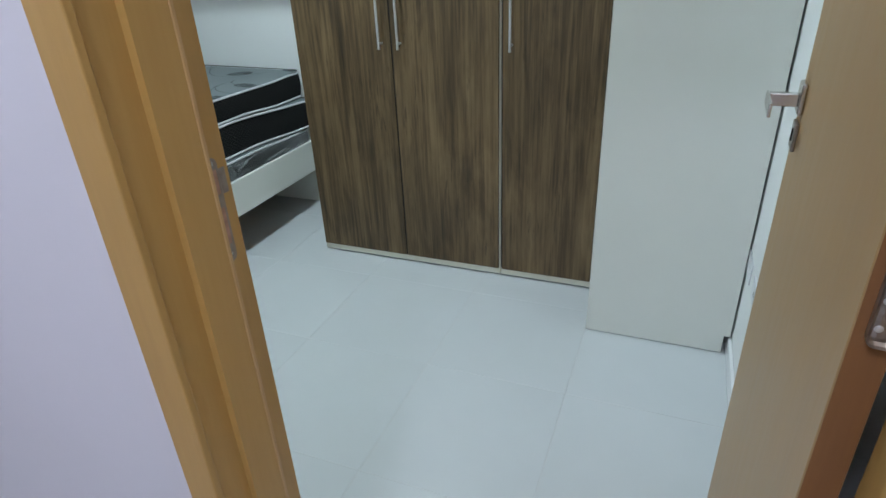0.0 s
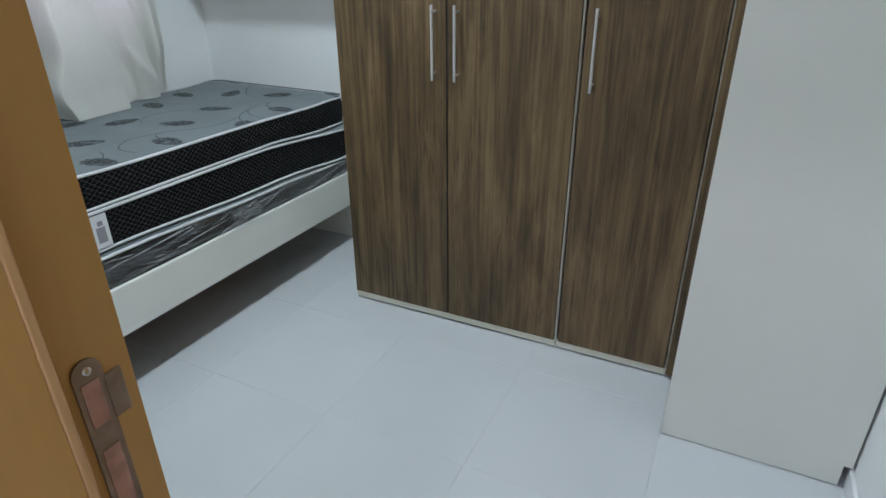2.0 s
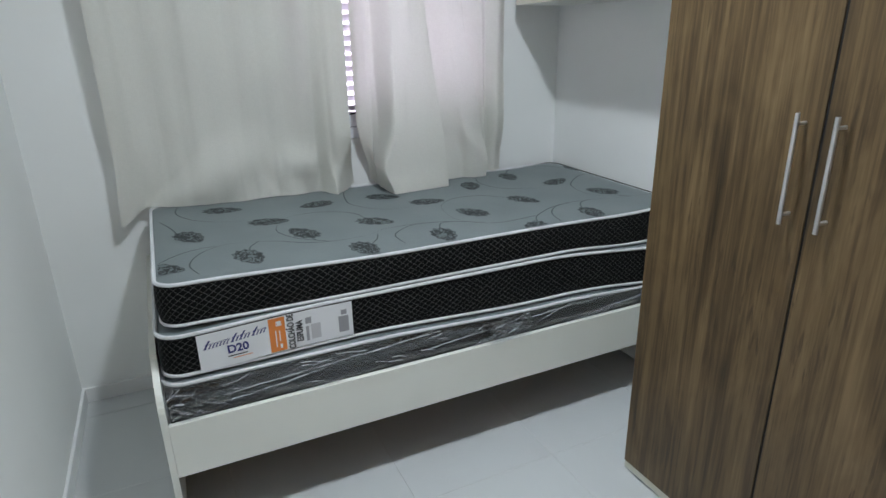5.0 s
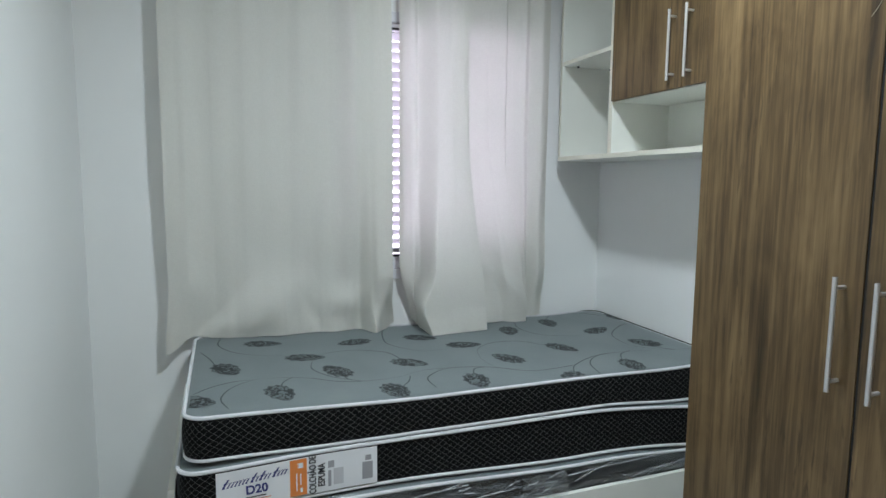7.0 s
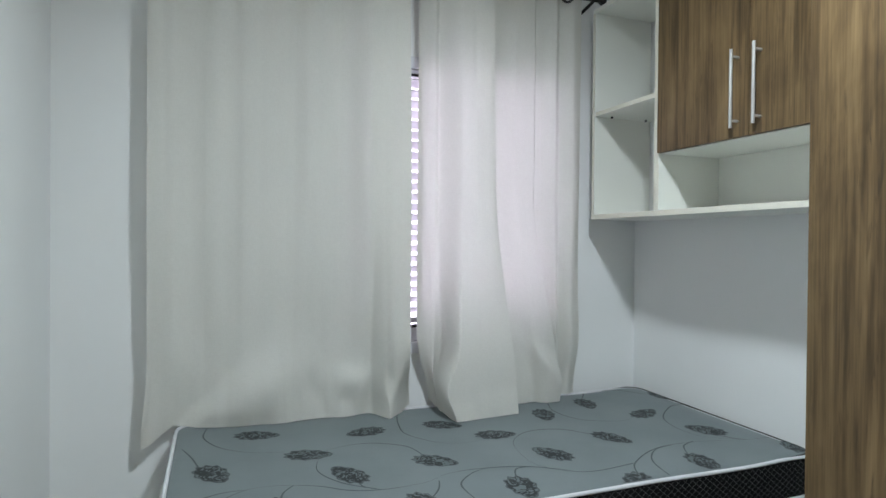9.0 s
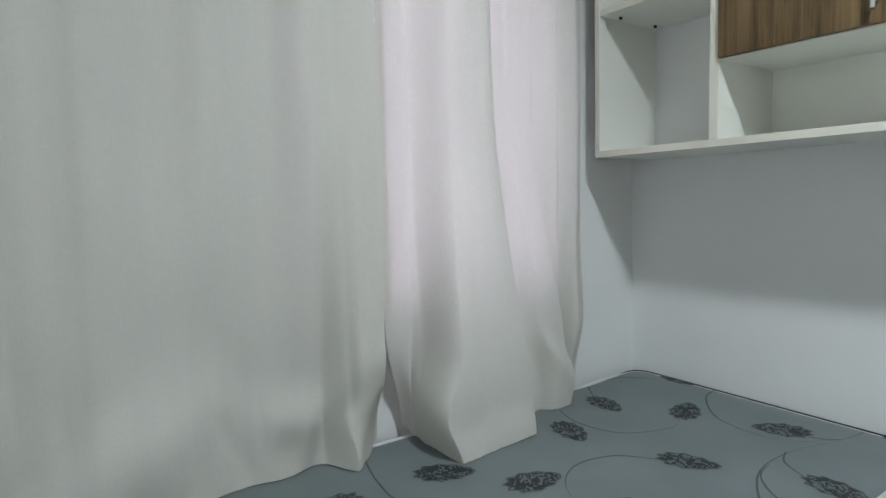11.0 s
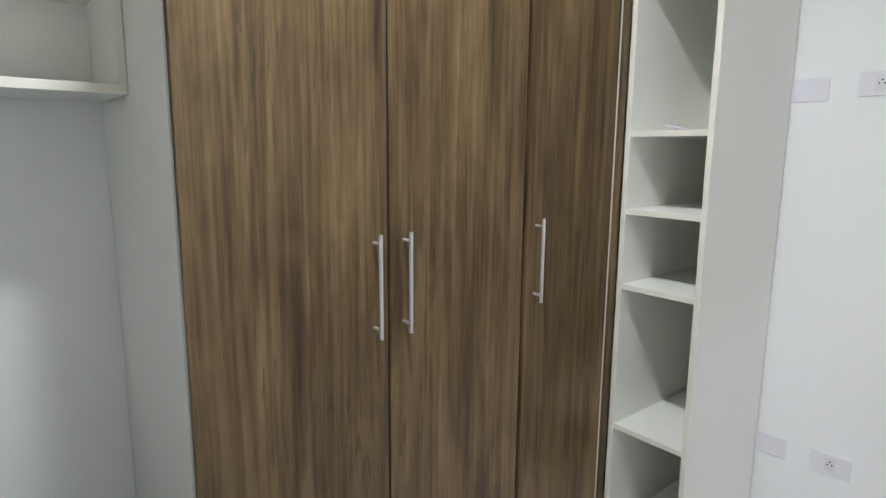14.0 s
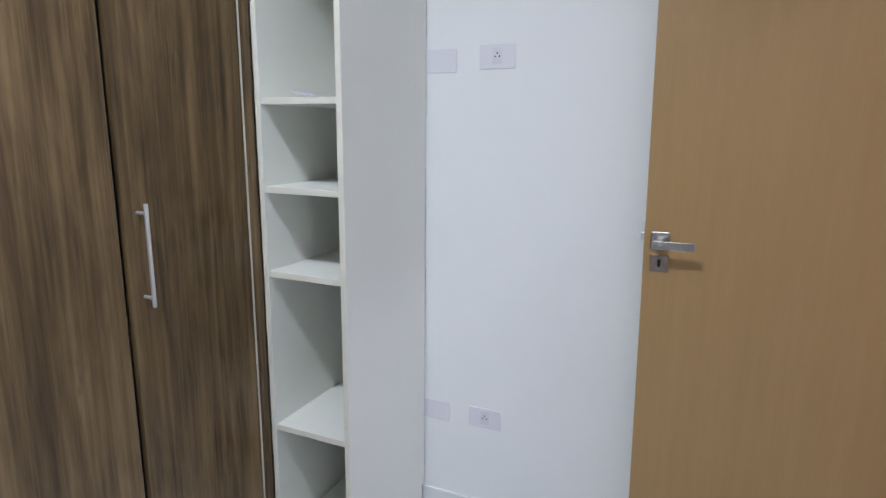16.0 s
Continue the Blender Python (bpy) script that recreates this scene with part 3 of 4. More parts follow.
for b in ((SX0, SX1, SY - 0.0012, SY - 0.0001, SB + 0.0005, SB + 0.0195), (SX0 + 0.001, SX0 + 0.017, SY - 0.0002, SY + 0.0009, SB + 0.021, ST - 0.001),
          (-0.847, -0.823, SY - 0.0002, SY + 0.0009, SB + 0.021, ST - 0.001), (SX1 - 0.017, SX1 - 0.001, SY - 0.0002, SY + 0.0009, SB + 0.021, 1.75),
          (SX0 + 0.019, -0.849, SY + 0.0028, SY + 0.0039, 1.9655, 1.9825)):
    part("edge_band", box(*b), M_EDGE, shelf)
for x, y in ((-1.184, 0.366), (-1.183, 0.543)):
    part("shelf_pin", tube([(x, y, 1.9645), (x, y, 1.957)], 0.005, 10), M_BLACK, shelf)
for x0, x1, hx in ((-0.8205, -0.4275, -0.467), (-0.4245, SX1 - 0.003, -0.385)):
    d = part("door", box(x0, x1, SY - 0.010, SY + 0.008, 1.754, ST + 0.016, 0.0012), M_DOORWOOD, shelf, "brown streaked wood-grain cupboard door")
    bar_handle(hx, SY - 0.010, 1.780, 2.020, d)

# ---------------------------------------------------------------- bed and mattresses
bed = thing("bed", (-0.82, -0.38, 0), "low white wooden single bed frame under the window", "bed")
BX0, BX1, BY0, BY1 = -1.285, -0.345, -1.372, 0.556


def end_panel(y0, y1):
    n = 10
    o = [(BX0, 0.0), (BX1, 0.0), (BX1, 0.44)]
    o += [(BX1 - 0.11 * smooth_step(0, 1, k / n), 0.44 + 0.13 * k / n + 0.012 * math.sin(math.pi * k / n)) for k in range(1, n + 1)]
    o += [(BX1 - 0.20, 0.578), (BX0, 0.60)]
    b = prism(o, "y", y0, y1)
    bmesh.ops.bevel(b, geom=[e for e in b.edges if abs(e.verts[0].co.y - e.verts[1].co.y) < 1e-5], offset=0.0015, segments=2, affect="EDGES")
    return b


foot = part("foot_panel", end_panel(BY0, BY0 + 0.018), M_MELA, bed, "white end panel with a rounded front corner")
part("head_panel", end_panel(BY1 - 0.018, BY1), M_MELA, bed, "white end panel with a rounded front corner")
part("front_rail", box(BX1 - 0.018, BX1 - 0.0005, BY0 + 0.0185, BY1 - 0.0185, 0.222, 0.394, 0.0015), M_MELA, bed, "broad white side board")
part("back_rail", box(BX0, BX0 + 0.018, BY0 + 0.0185, BY1 - 0.0185, 0.222, 0.394, 0.0015), M_MELA, bed)
# unseen boards, made broad and brown to darken the floor under the bed
for k in range(12):
    y = BY0 + 0.03 + k * 0.156
    part("slat", box(BX0 + 0.019, BX1 - 0.019, y, y + 0.148, 0.315, 0.333), M_RAWWOOD, bed, "unseen raw brown bed board that darkens the floor below")
for z, x in ((0.09, BX1 - 0.05), (0.27, BX1 - 0.012), (0.35, BX1 - 0.014), (0.09, BX0 + 0.1)):
    part("screw", turned(bmesh_ball(0.006, 0.3), pose(x, BY0 - 0.0004, z, 90, 0, 0)), M_DARKSTEEL, foot)


def rounded(x0, x1, y0, y1, r, n=9, step=0.05):
    """A closed outline of a rectangle with round corners, evenly stepped."""
    pts = []
    for cx, cy, a0 in ((x1 - r, y0 + r, -90), (x1 - r, y1 - r, 0), (x0 + r, y1 - r, 90), (x0 + r, y0 + r, 180)):
        pts += [(cx + r * math.cos(radians(a0 + 90 * k / n)), cy + r * math.sin(radians(a0 + 90 * k / n))) for k in range(n + 1)]
    out = []
    for i, p in enumerate(pts):
        q = pts[(i + 1) % len(pts)]
        d = math.dist(p, q)
        m = max(1, round(d / step))
        out += [(p[0] + (q[0] - p[0]) * k / m, p[1] + (q[1] - p[1]) * k / m) for k in range(m)]
    return out


def mattress(label, x0, x1, y0, y1, top, low, r=0.06, drift=None, bulge=0.006):
    th = thing("mattress", ((x0 + x1) / 2, (y0 + y1) / 2, low(x0, y0)), label, "mattress", "stacked mattresses")
    line = [(x + (drift(y) if drift else 0.0), y) for x, y in rounded(x0, x1, y0, y1, r)]
    cx, cy = (x0 + x1) / 2, (y0 + y1) / 2

    def skin(height, name, sign):
        b = bmesh.new()
        rings = []
        for s in (1.0, 0.985, 0.96, 0.93, 0.90, 0.87, 0.84, 0.81, 0.78, 0.74, 0.70, 0.65, 0.58, 0.5, 0.35, 0.2, 0.08):
            drop = 0.006 * smooth_step(0.97, 1.0, s) * sign
            rings.append([b.verts.new((cx + (x - cx) * s, cy + (y - cy) * s, height(cx + (x - cx) * s, cy + (y - cy) * s) - drop)) for x, y in line])
        for a, c in zip(rings, rings[1:]):
            for i in range(len(line)):
                j = (i + 1) % len(line)
                b.faces.new((a[i], a[j], c[j], c[i]))
        b.faces.new(rings[-1])
        return part(name, b, M_DAMASK, th, "grey patterned fabric" if sign > 0 else "", smooth=True)

    cover = skin(top, "top_cover", 1)
    skin(low, "bottom_cover", -1)
    b = bmesh.new()
    rings = []
    for k in range(9):
        f = k / 8
        out = 1.0 + bulge * math.sin(math.pi * f)
        rings.append([b.verts.new((cx + (x - cx) * out, cy + (y - cy) * (1 + (out - 1) * 0.45), low(x, y) + (top(x, y) - low(x, y)) * f)) for x, y in line])
    for a, c in zip(rings, rings[1:]):
        for i in range(len(line)):
            j = (i + 1) % len(line)
            b.faces.new((a[i], a[j], c[j], c[i]))
    side = part("side_border", b, M_QUILT, th, "black quilted border with pale diamond stitching", smooth=True)
    part("piping", tube([(x, y, top(x, y) - 0.004 - 0.006 * smooth_step(0.40, 0.54, y)) for x, y in line], 0.0058, 8, True), M_PIPE, th, "white piping tape", smooth=True)
    part("piping", tube([(x, y, low(x, y) + 0.004) for x, y in line], 0.0058, 8, True), M_PIPE, th, "white piping tape", smooth=True)
    return th, cover, side


def top_one(x, y):
    front = 0.766 + 0.018 * smooth_step(-0.6, -1.3, y) - 0.006 * smooth_step(-0.1, 0.3, y) + 0.008 * smooth_step(0.3, 0.55, y)
    return front + 0.012 * (-0.405 - x) / 0.86


def low_one(x, y):
    return 0.652 + 0.005 * smooth_step(-0.9, -1.3, y) - 0.022 * smooth_step(0.0, 0.35, y) + 0.012 * (-0.405 - x) / 0.86


def top_two(x, y):
    return 0.650 - 0.009 * smooth_step(-1.0, -1.3, y) - 0.028 * smooth_step(-0.1, 0.4, y) + 0.008 * (-0.388 - x) / 0.86


def low_two(x, y):
    return 0.514 - 0.025 * smooth_step(-0.8, -0.1, y) - 0.017 * smooth_step(0.0, 0.4, y)


def drift_two(y):
    return 0.004 * (y + 1.05) + 0.030 * smooth_step(0.2, 0.5, y) + 0.010 * smooth_step(-0.85, -1.15, y)


def top_three(x, y):
    return low_two(x, y) - 0.010


def low_three(x, y):
    return 0.345


m1, cover1, side1 = mattress("grey floral foam mattress with black quilted sides, on the stack", -1.272, -0.407, -1.325, 0.572, top_one, low_one, bulge=0.016)
m2, cover2, side2 = mattress("grey floral foam mattress with black sides and a paper label", -1.280, -0.397, -1.345, 0.552, top_two, low_two, drift=drift_two)
m3, cover3, side3 = mattress("foam mattress still in plastic film, lying in the bed frame", -1.262, -0.372, -1.350, 0.534, top_three, low_three)

# printed leaves and vines on the topmost cover
LEAVES = ((-0.800, -1.212, 24), (-0.880, -0.943, 83), (-0.707, -0.860, -154), (-0.733, -0.593, 53), (-0.885, -0.319, 79), (-0.671, -0.231, -151),
          (-0.535, -1.061, 14), (-0.932, 0.340, 112), (-0.696, 0.409, -151), (-0.735, 0.041, 31), (-0.471, 0.176, -8), (-1.114, 0.201, -14), (-1.101, 0.570, -8),
          (-1.091, -1.077, 80), (-1.047, -0.730, -75), (-1.037, -0.454, 60), (-0.485, -0.436, -5), (-0.407, -0.118, -38), (-0.474, -0.717, 10), (-1.027, -0.047, -20), (-0.440, 0.548, -12), (-0.529, -1.305, 60))


def leaf_motif(x, y, angle, size):
    """A lobed, pointed leaf of print, lying on the cover."""
    n, pts = 44, []
    for k in range(n):
        a = 2 * math.pi * k / n
        f = (1 + math.cos(a)) / 2
        u = math.cos(a) * 0.66 * size
        v = math.sin(a) * 0.42 * size * (1.0 - 0.4 * f ** 2.2)
        s = 1 + (0.10 if k % 4 == 0 else -0.08 if k % 4 == 2 else 0.0) * (1 - f ** 4)
        pts.append((u * s, v * s))
    ca, sa = math.cos(radians(angle)), math.sin(radians(angle))
    b = bmesh.new()
    rings = []
    for s in (1.0, 0.90, 0.6, 0.3):
        ring = []
        for u, v in pts:
            px, py = x + (u * ca - v * sa) * s, y + (u * sa + v * ca) * s
            px, py = min(max(px, -1.262), -0.418), min(max(py, -1.312), 0.562)
            ring.append(b.verts.new((px, py, top_one(px, py) + 0.0016)))
        rings.append(ring)
    for a, c in zip(rings, rings[1:]):
        for i in range(n):
            b.faces.new((a[i], a[(i + 1) % n], c[(i + 1) % n], c[i]))
    b.faces.new(rings[-1])
    return b


def vine(points, wide=0.0042):
    """A thin printed line that follows the cover."""
    b = bmesh.new()
    fine = []
    for i in range(len(points) - 1):
        p0, p1, p2, p3 = (Vector(points[min(max(k, 0), len(points) - 1)]) for k in (i - 1, i, i + 1, i + 2))
        for k in range(12):
            t = k / 12
            fine.append(0.5 * ((2 * p1) + (p2 - p0) * t + (2 * p0 - 5 * p1 + 4 * p2 - p3) * t * t + (3 * p1 - p0 - 3 * p2 + p3) * t ** 3))
    pair = []
    for i, p in enumerate(fine):
        d = (fine[min(i + 1, len(fine) - 1)] - fine[max(i - 1, 0)]).normalized()
        w = wide / 2 * (0.7 + 0.5 * math.sin(i * 0.11))
        row = []
        for s in (1, -1):
            q = p + Vector((-d.y, d.x)) * w * s
            q = Vector((min(max(q.x, -1.262), -0.418), min(max(q.y, -1.312), 0.562)))
            row.append(b.verts.new((q.x, q.y, top_one(q.x, q.y) + 0.0009)))
        pair.append(row)
    for a, c in zip(pair, pair[1:]):
        b.faces.new((a[0], a[1], c[1], c[0]))
    return b


for x, y, a in LEAVES:
    lf = part("leaf_motif", leaf_motif(x, y, a, 0.108), M_LEAF, cover1)
    lf.data.materials.append(M_STEM)
    for face in list(lf.data.polygons)[:44]:
        face.material_index = 1


def stem(*points):
    part("vine_motif", vine(points), M_STEM, cover1)


stem((-1.209, -1.229), (-1.109, -1.239), (-1.003, -1.190), (-0.940, -1.102), (-0.921, -1.004))
stem((-1.025, -1.298), (-0.940, -1.268), (-0.857, -1.248))
stem((-0.447, -1.209), (-0.529, -1.229), (-0.615, -1.199), (-0.672, -1.131), (-0.679, -1.053), (-0.652, -0.956), (-0.604, -0.878), (-0.587, -0.790), (-0.599, -0.672),
     (-0.637, -0.584), (-0.635, -0.468), (-0.605, -0.352), (-0.536, -0.245))
stem((-0.584, -1.310), (-0.636, -1.259), (-0.670, -1.190), (-0.672, -1.131))
stem((-0.670, -1.014), (-0.630, -1.044), (-0.570, -1.058))
stem((-0.587, -0.799), (-0.654, -0.887), (-0.742, -0.936), (-0.823, -0.926), (-0.905, -0.886), (-0.940, -0.758), (-0.880, -0.641), (-0.778, -0.612))
stem((-0.655, -0.848), (-0.616, -0.838), (-0.597, -0.809))
stem((-0.598, -0.633), (-0.549, -0.653), (-0.499, -0.692))
stem((-1.212, -0.570), (-1.091, -0.600), (-0.980, -0.601), (-0.866, -0.514), (-0.845, -0.398))
stem((-0.788, -0.009), (-0.863, -0.081), (-0.878, -0.201), (-0.795, -0.300), (-0.615, -0.322), (-0.517, -0.215), (-0.525, -0.034))
stem((-0.467, -0.586), (-0.557, -0.585), (-0.616, -0.526), (-0.635, -0.468))
stem((-0.495, -0.440), (-0.595, -0.400), (-0.605, -0.352))
stem((-0.441, -0.087), (-0.525, -0.034), (-0.612, 0.126), (-0.620, 0.300), (-0.569, 0.459), (-0.553, 0.553))
stem((-0.397, -0.005), (-0.521, 0.028), (-0.599, 0.105), (-0.619, 0.192))
stem((-0.537, 0.179), (-0.602, 0.224), (-0.629, 0.289))
stem((-0.967, 0.574), (-0.950, 0.478), (-0.838, 0.357), (-0.673, 0.343), (-0.569, 0.459))
stem((-0.642, 0.412), (-0.600, 0.430), (-0.569, 0.459))
stem((-1.161, 0.050), (-1.055, 0.016), (-0.938, 0.057), (-0.885, 0.197), (-0.916, 0.284))
stem((-1.177, 0.224), (-1.259, 0.292))
stem((-1.138, 0.513), (-1.232, 0.455), (-1.265, 0.376))

# label on the middle mattress, set on its front side
LX = -0.3920
label = thing("mattress_label", (LX, -1.02, 0.565), "white and orange printed paper label stuck on the mattress side", "label")
LY0, LY1, LZ = -1.247, -0.80, 0.112


def lab_z(y):
    return top_two(-0.385, y) - 0.067


b = bmesh.new()
rows = []
for k in range(17):
    y = LY0 + (LY1 - LY0) * k / 16
    rows.append([b.verts.new((x + drift_two(y), y, lab_z(y) + s * LZ / 2)) for x in (LX, LX + 0.001) for s in (-1, 1)])
for a, c in zip(rows, rows[1:]):
    b.faces.new((a[0], a[1], c[1], c[0]))
    b.faces.new((a[2], a[3], c[3], c[2]))
    b.faces.new((a[1], a[3], c[3], c[1]))
    b.faces.new((a[0], a[2], c[2], c[0]))
b.faces.new((rows[0][0], rows[0][1], rows[0][3], rows[0][2]))
b.faces.new((rows[-1][0], rows[-1][1], rows[-1][3], rows[-1][2]))
part("sheet", b, M_LABEL, label)


def on_label(name, f0, f1, g0, g1, mat, slant=0.0):
    """A printed field, from shares of the label's length and height."""
    y0, y1 = LY0 + (LY1 - LY0) * f0, LY0 + (LY1 - LY0) * f1
    q = bmesh.new()
    cols = []
    for k in range(5):
        y = y0 + (y1 - y0) * k / 4
        cols.append([q.verts.new((LX + 0.0016 + drift_two(y), y + slant * (g - g0), lab_z(y) + (g - 0.5) * LZ)) for g in (g0, g1)])
    for a, c in zip(cols, cols[1:]):
        q.faces.new((a[0], c[0], c[1], a[1]))
    part(name, q, mat, label)


def label_pose(f, g, turn=0):
    y = LY0 + (LY1 - LY0) * f
    lean = math.degrees(math.atan2(lab_z(y + 0.05) - lab_z(y - 0.05), 0.1))
    return Matrix.Translation((LX + 0.0018 + drift_two(y), y, lab_z(y) + (g - 0.5) * LZ)) @ pose(0, 0, 0, 90, 0, 90) @ pose(0, 0, 0, 0, 0, turn + lean)


on_label("orange_field", 0.435, 0.540, 0.02, 0.98, M_ORANGE)
x = 0.03
for k in range(16):
    tall = 0.10 if k in (0, 7, 9, 12) else 0.0
    w = 0.020 if tall else 0.013
    g = 0.58 + 0.006 * k
    on_label("brand_mark", x, x + w * 0.62, g, g + 0.13 + tall, M_NAVY, 0.07)
    on_label("brand_mark", x + w * 0.5, x + w * 0.85, g + 0.10, g + 0.14, M_NAVY, 0.07)
    on_label("brand_mark", x + w * 0.5, x + w, g, g + 0.03, M_NAVY)
    x += w + (0.016 if k in (6, 11) else 0.0085)
on_label("small_print", 0.17, 0.29, 0.235, 0.265, M_INK)
on_label("small_print", 0.20, 0.32, 0.17, 0.19, M_ORANGE)
on_label("small_print", 0.473, 0.480, 0.15, 0.62, M_LABEL)
on_label("small_print", 0.498, 0.513, 0.10, 0.22, M_LABEL)
on_label("small_print", 0.498, 0.505, 0.30, 0.60, M_LABEL)
on_label("small_print", 0.483, 0.518, 0.74, 0.88, M_LABEL)
on_label("small_print", 0.675, 0.715, 0.62, 0.80, M_GREYINK)
on_label("small_print", 0.675, 0.695, 0.12, 0.55, M_GREYINK)
on_label("small_print", 0.71, 0.775, 0.14, 0.58, plain("pale_grey_print", (0.55, 0.55, 0.57), 0.5))
on_label("small_print", 0.90, 0.97, 0.15, 0.62, M_GREYINK)
on_label("small_print", 0.92, 0.96, 0.66, 0.80, M_GREYINK)
lettering("D20", 0.034, M_NAVY, label, label_pose(0.235, 0.43), "lettering_density", 1.0, 0.03)
lettering("COLCHÃO DE", 0.027, M_INK, label, label_pose(0.578, 0.50, 90), "lettering_words", 0.64, 0.022)
lettering("ESPUMA", 0.027, M_INK, label, label_pose(0.634, 0.46, 90), "lettering_words", 0.70, 0.022)

# crumpled film over the lowest mattress
film = thing("plastic_film", (-0.36, -0.4, 0.45), "crumpled clear plastic film round the lowest mattress", "plastic film")


def crumple(y0, y1, x, low, high, nu, nv, deep, seed):
    """A faceted, creased sheet that stands a little off the mattress side."""
    b = bmesh.new()
    grid = []
    for i in range(nu + 1):
        col = []
        for j in range(nv + 1):
            f = j / nv
            y = y0 + (y1 - y0) * (i + 0.45 * noise.noise(Vector((i * 0.9, j * 0.7, seed)))) / nu
            ridge = 1 - abs(noise.noise(Vector((y * 3 + f * 1.2, f * 2.6 - y * 2.2, seed)))) * 2.6
            fine = 0.5 - abs(noise.noise(Vector((y * 9 + f * 3, f * 4.5 - y * 7, seed + 3)))) * 1.8
            z = low(y) + (high(y) - low(y)) * f
            col.append(b.verts.new((x(f) + max(0.0008, deep * (0.30 + 0.8 * max(0.0, ridge) + 0.40 * fine)), y, z)))
        grid.append(col)
    for i in range(nu):
        for j in range(nv):
            a, c, d, e = grid[i][j], grid[i + 1][j], grid[i + 1][j + 1], grid[i][j + 1]
            if (i + j) % 2:
                b.faces.new((a, c, d))
                b.faces.new((a, d, e))
            else:
                b.faces.new((a, c, e))
                b.faces.new((c, d, e))
    return b


def side_x(f):
    return -0.3695 - 0.03 * smooth_step(0.9, 1.0, f)


part("sheet", crumple(-1.352, 0.533, side_x, lambda y: 0.352, lambda y: top_three(-0.372, y) + 0.006, 170, 13, 0.009, 1.7), M_FILM, film, smooth=True)
part("gathered_knot", crumple(-0.335, -0.165, lambda f: -0.362, lambda y: 0.392, lambda y: top_three(-0.372, y) - 0.012, 26, 9, 0.022, 5.1), M_FILM, film, "bunched glossy film", smooth=True)


def crease(points, wide, x=-0.351):
    """A sharp fold of the film: a low tapered ridge that follows its side, whitened to stand for its highlight."""
    b = bmesh.new()
    rows = []
    n = 14
    for k in range(n + 1):
        t = k / n * (len(points) - 1)
        i = min(int(t), len(points) - 2)
        f = t - i
        y, z = (points[i][m] + (points[i + 1][m] - points[i][m]) * f for m in (0, 1))
        w = wide * (0.25 + 0.75 * math.sin(math.pi * (k + 0.3) / (n + 0.6))) * (0.7 + 0.5 * noise.noise(Vector((y * 40, z * 40, 2.0))))
        z += 0.004 * noise.noise(Vector((y * 25, z * 20, 7.0)))
        rows.append([b.verts.new((x + dx, y, z + dz * w)) for dx, dz in ((-0.004, -0.5), (0.001, 0.0), (-0.004, 0.5))])
    for a, c in zip(rows, rows[1:]):
        for j in (0, 1):
            b.faces.new((a[j], c[j], c[j + 1], a[j + 1]))
    part("crease", b, M_CREASE_GLINT, film, smooth=True)


rng = random.Random(11)
for y0, z0, y1, z1, wide in ((-1.20, 0.448, -0.52, 0.486, 0.0024), (-1.18, 0.428, -0.90, 0.456, 0.002), (-0.62, 0.478, -0.54, 0.494, 0.005), (-0.56, 0.430, -0.34, 0.448, 0.002),
                             (-0.16, 0.456, 0.20, 0.470, 0.002), (0.10, 0.410, 0.45, 0.452, 0.003), (-1.345, 0.405, -1.325, 0.500, 0.012), (-1.33, 0.440, -1.28, 0.405, 0.008)):
    mid = ((y0 + y1) / 2 + rng.uniform(-0.02, 0.02), (z0 + z1) / 2 + rng.uniform(-0.006, 0.006))
    crease([(y0, z0), mid, (y1, z1)], wide)
for middle, spread, count, long, wide in ((-1.29, 0.05, 9, 0.05, 0.0050), (-1.05, 0.15, 7, 0.09, 0.0018), (-0.26, 0.045, 11, 0.045, 0.0048), (-0.57, 0.05, 4, 0.05, 0.0026), (0.10, 0.25, 5, 0.12, 0.0018)):
    for k in range(count):
        y = min(max(rng.gauss(middle, spread), -1.33), 0.48)
        z = rng.uniform(0.402, top_three(-0.372, y) - 0.012)
        reach = long * rng.uniform(0.4, 1.3)
        rise = reach * rng.uniform(-0.5, 0.7)
        ends = [(max(y - reach / 2, -1.348), z - rise / 2), (y + rng.uniform(-0.01, 0.01), z + rng.uniform(-0.006, 0.006)), (y + reach / 2, z + rise / 2)]
        crease([(a, min(max(c, 0.397), top_three(-0.372, a) - 0.004)) for a, c in ends], wide * rng.uniform(0.4, 1.3))

# ---------------------------------------------------------------- curtains
ROD_X, ROD_Z = -1.225, 2.466


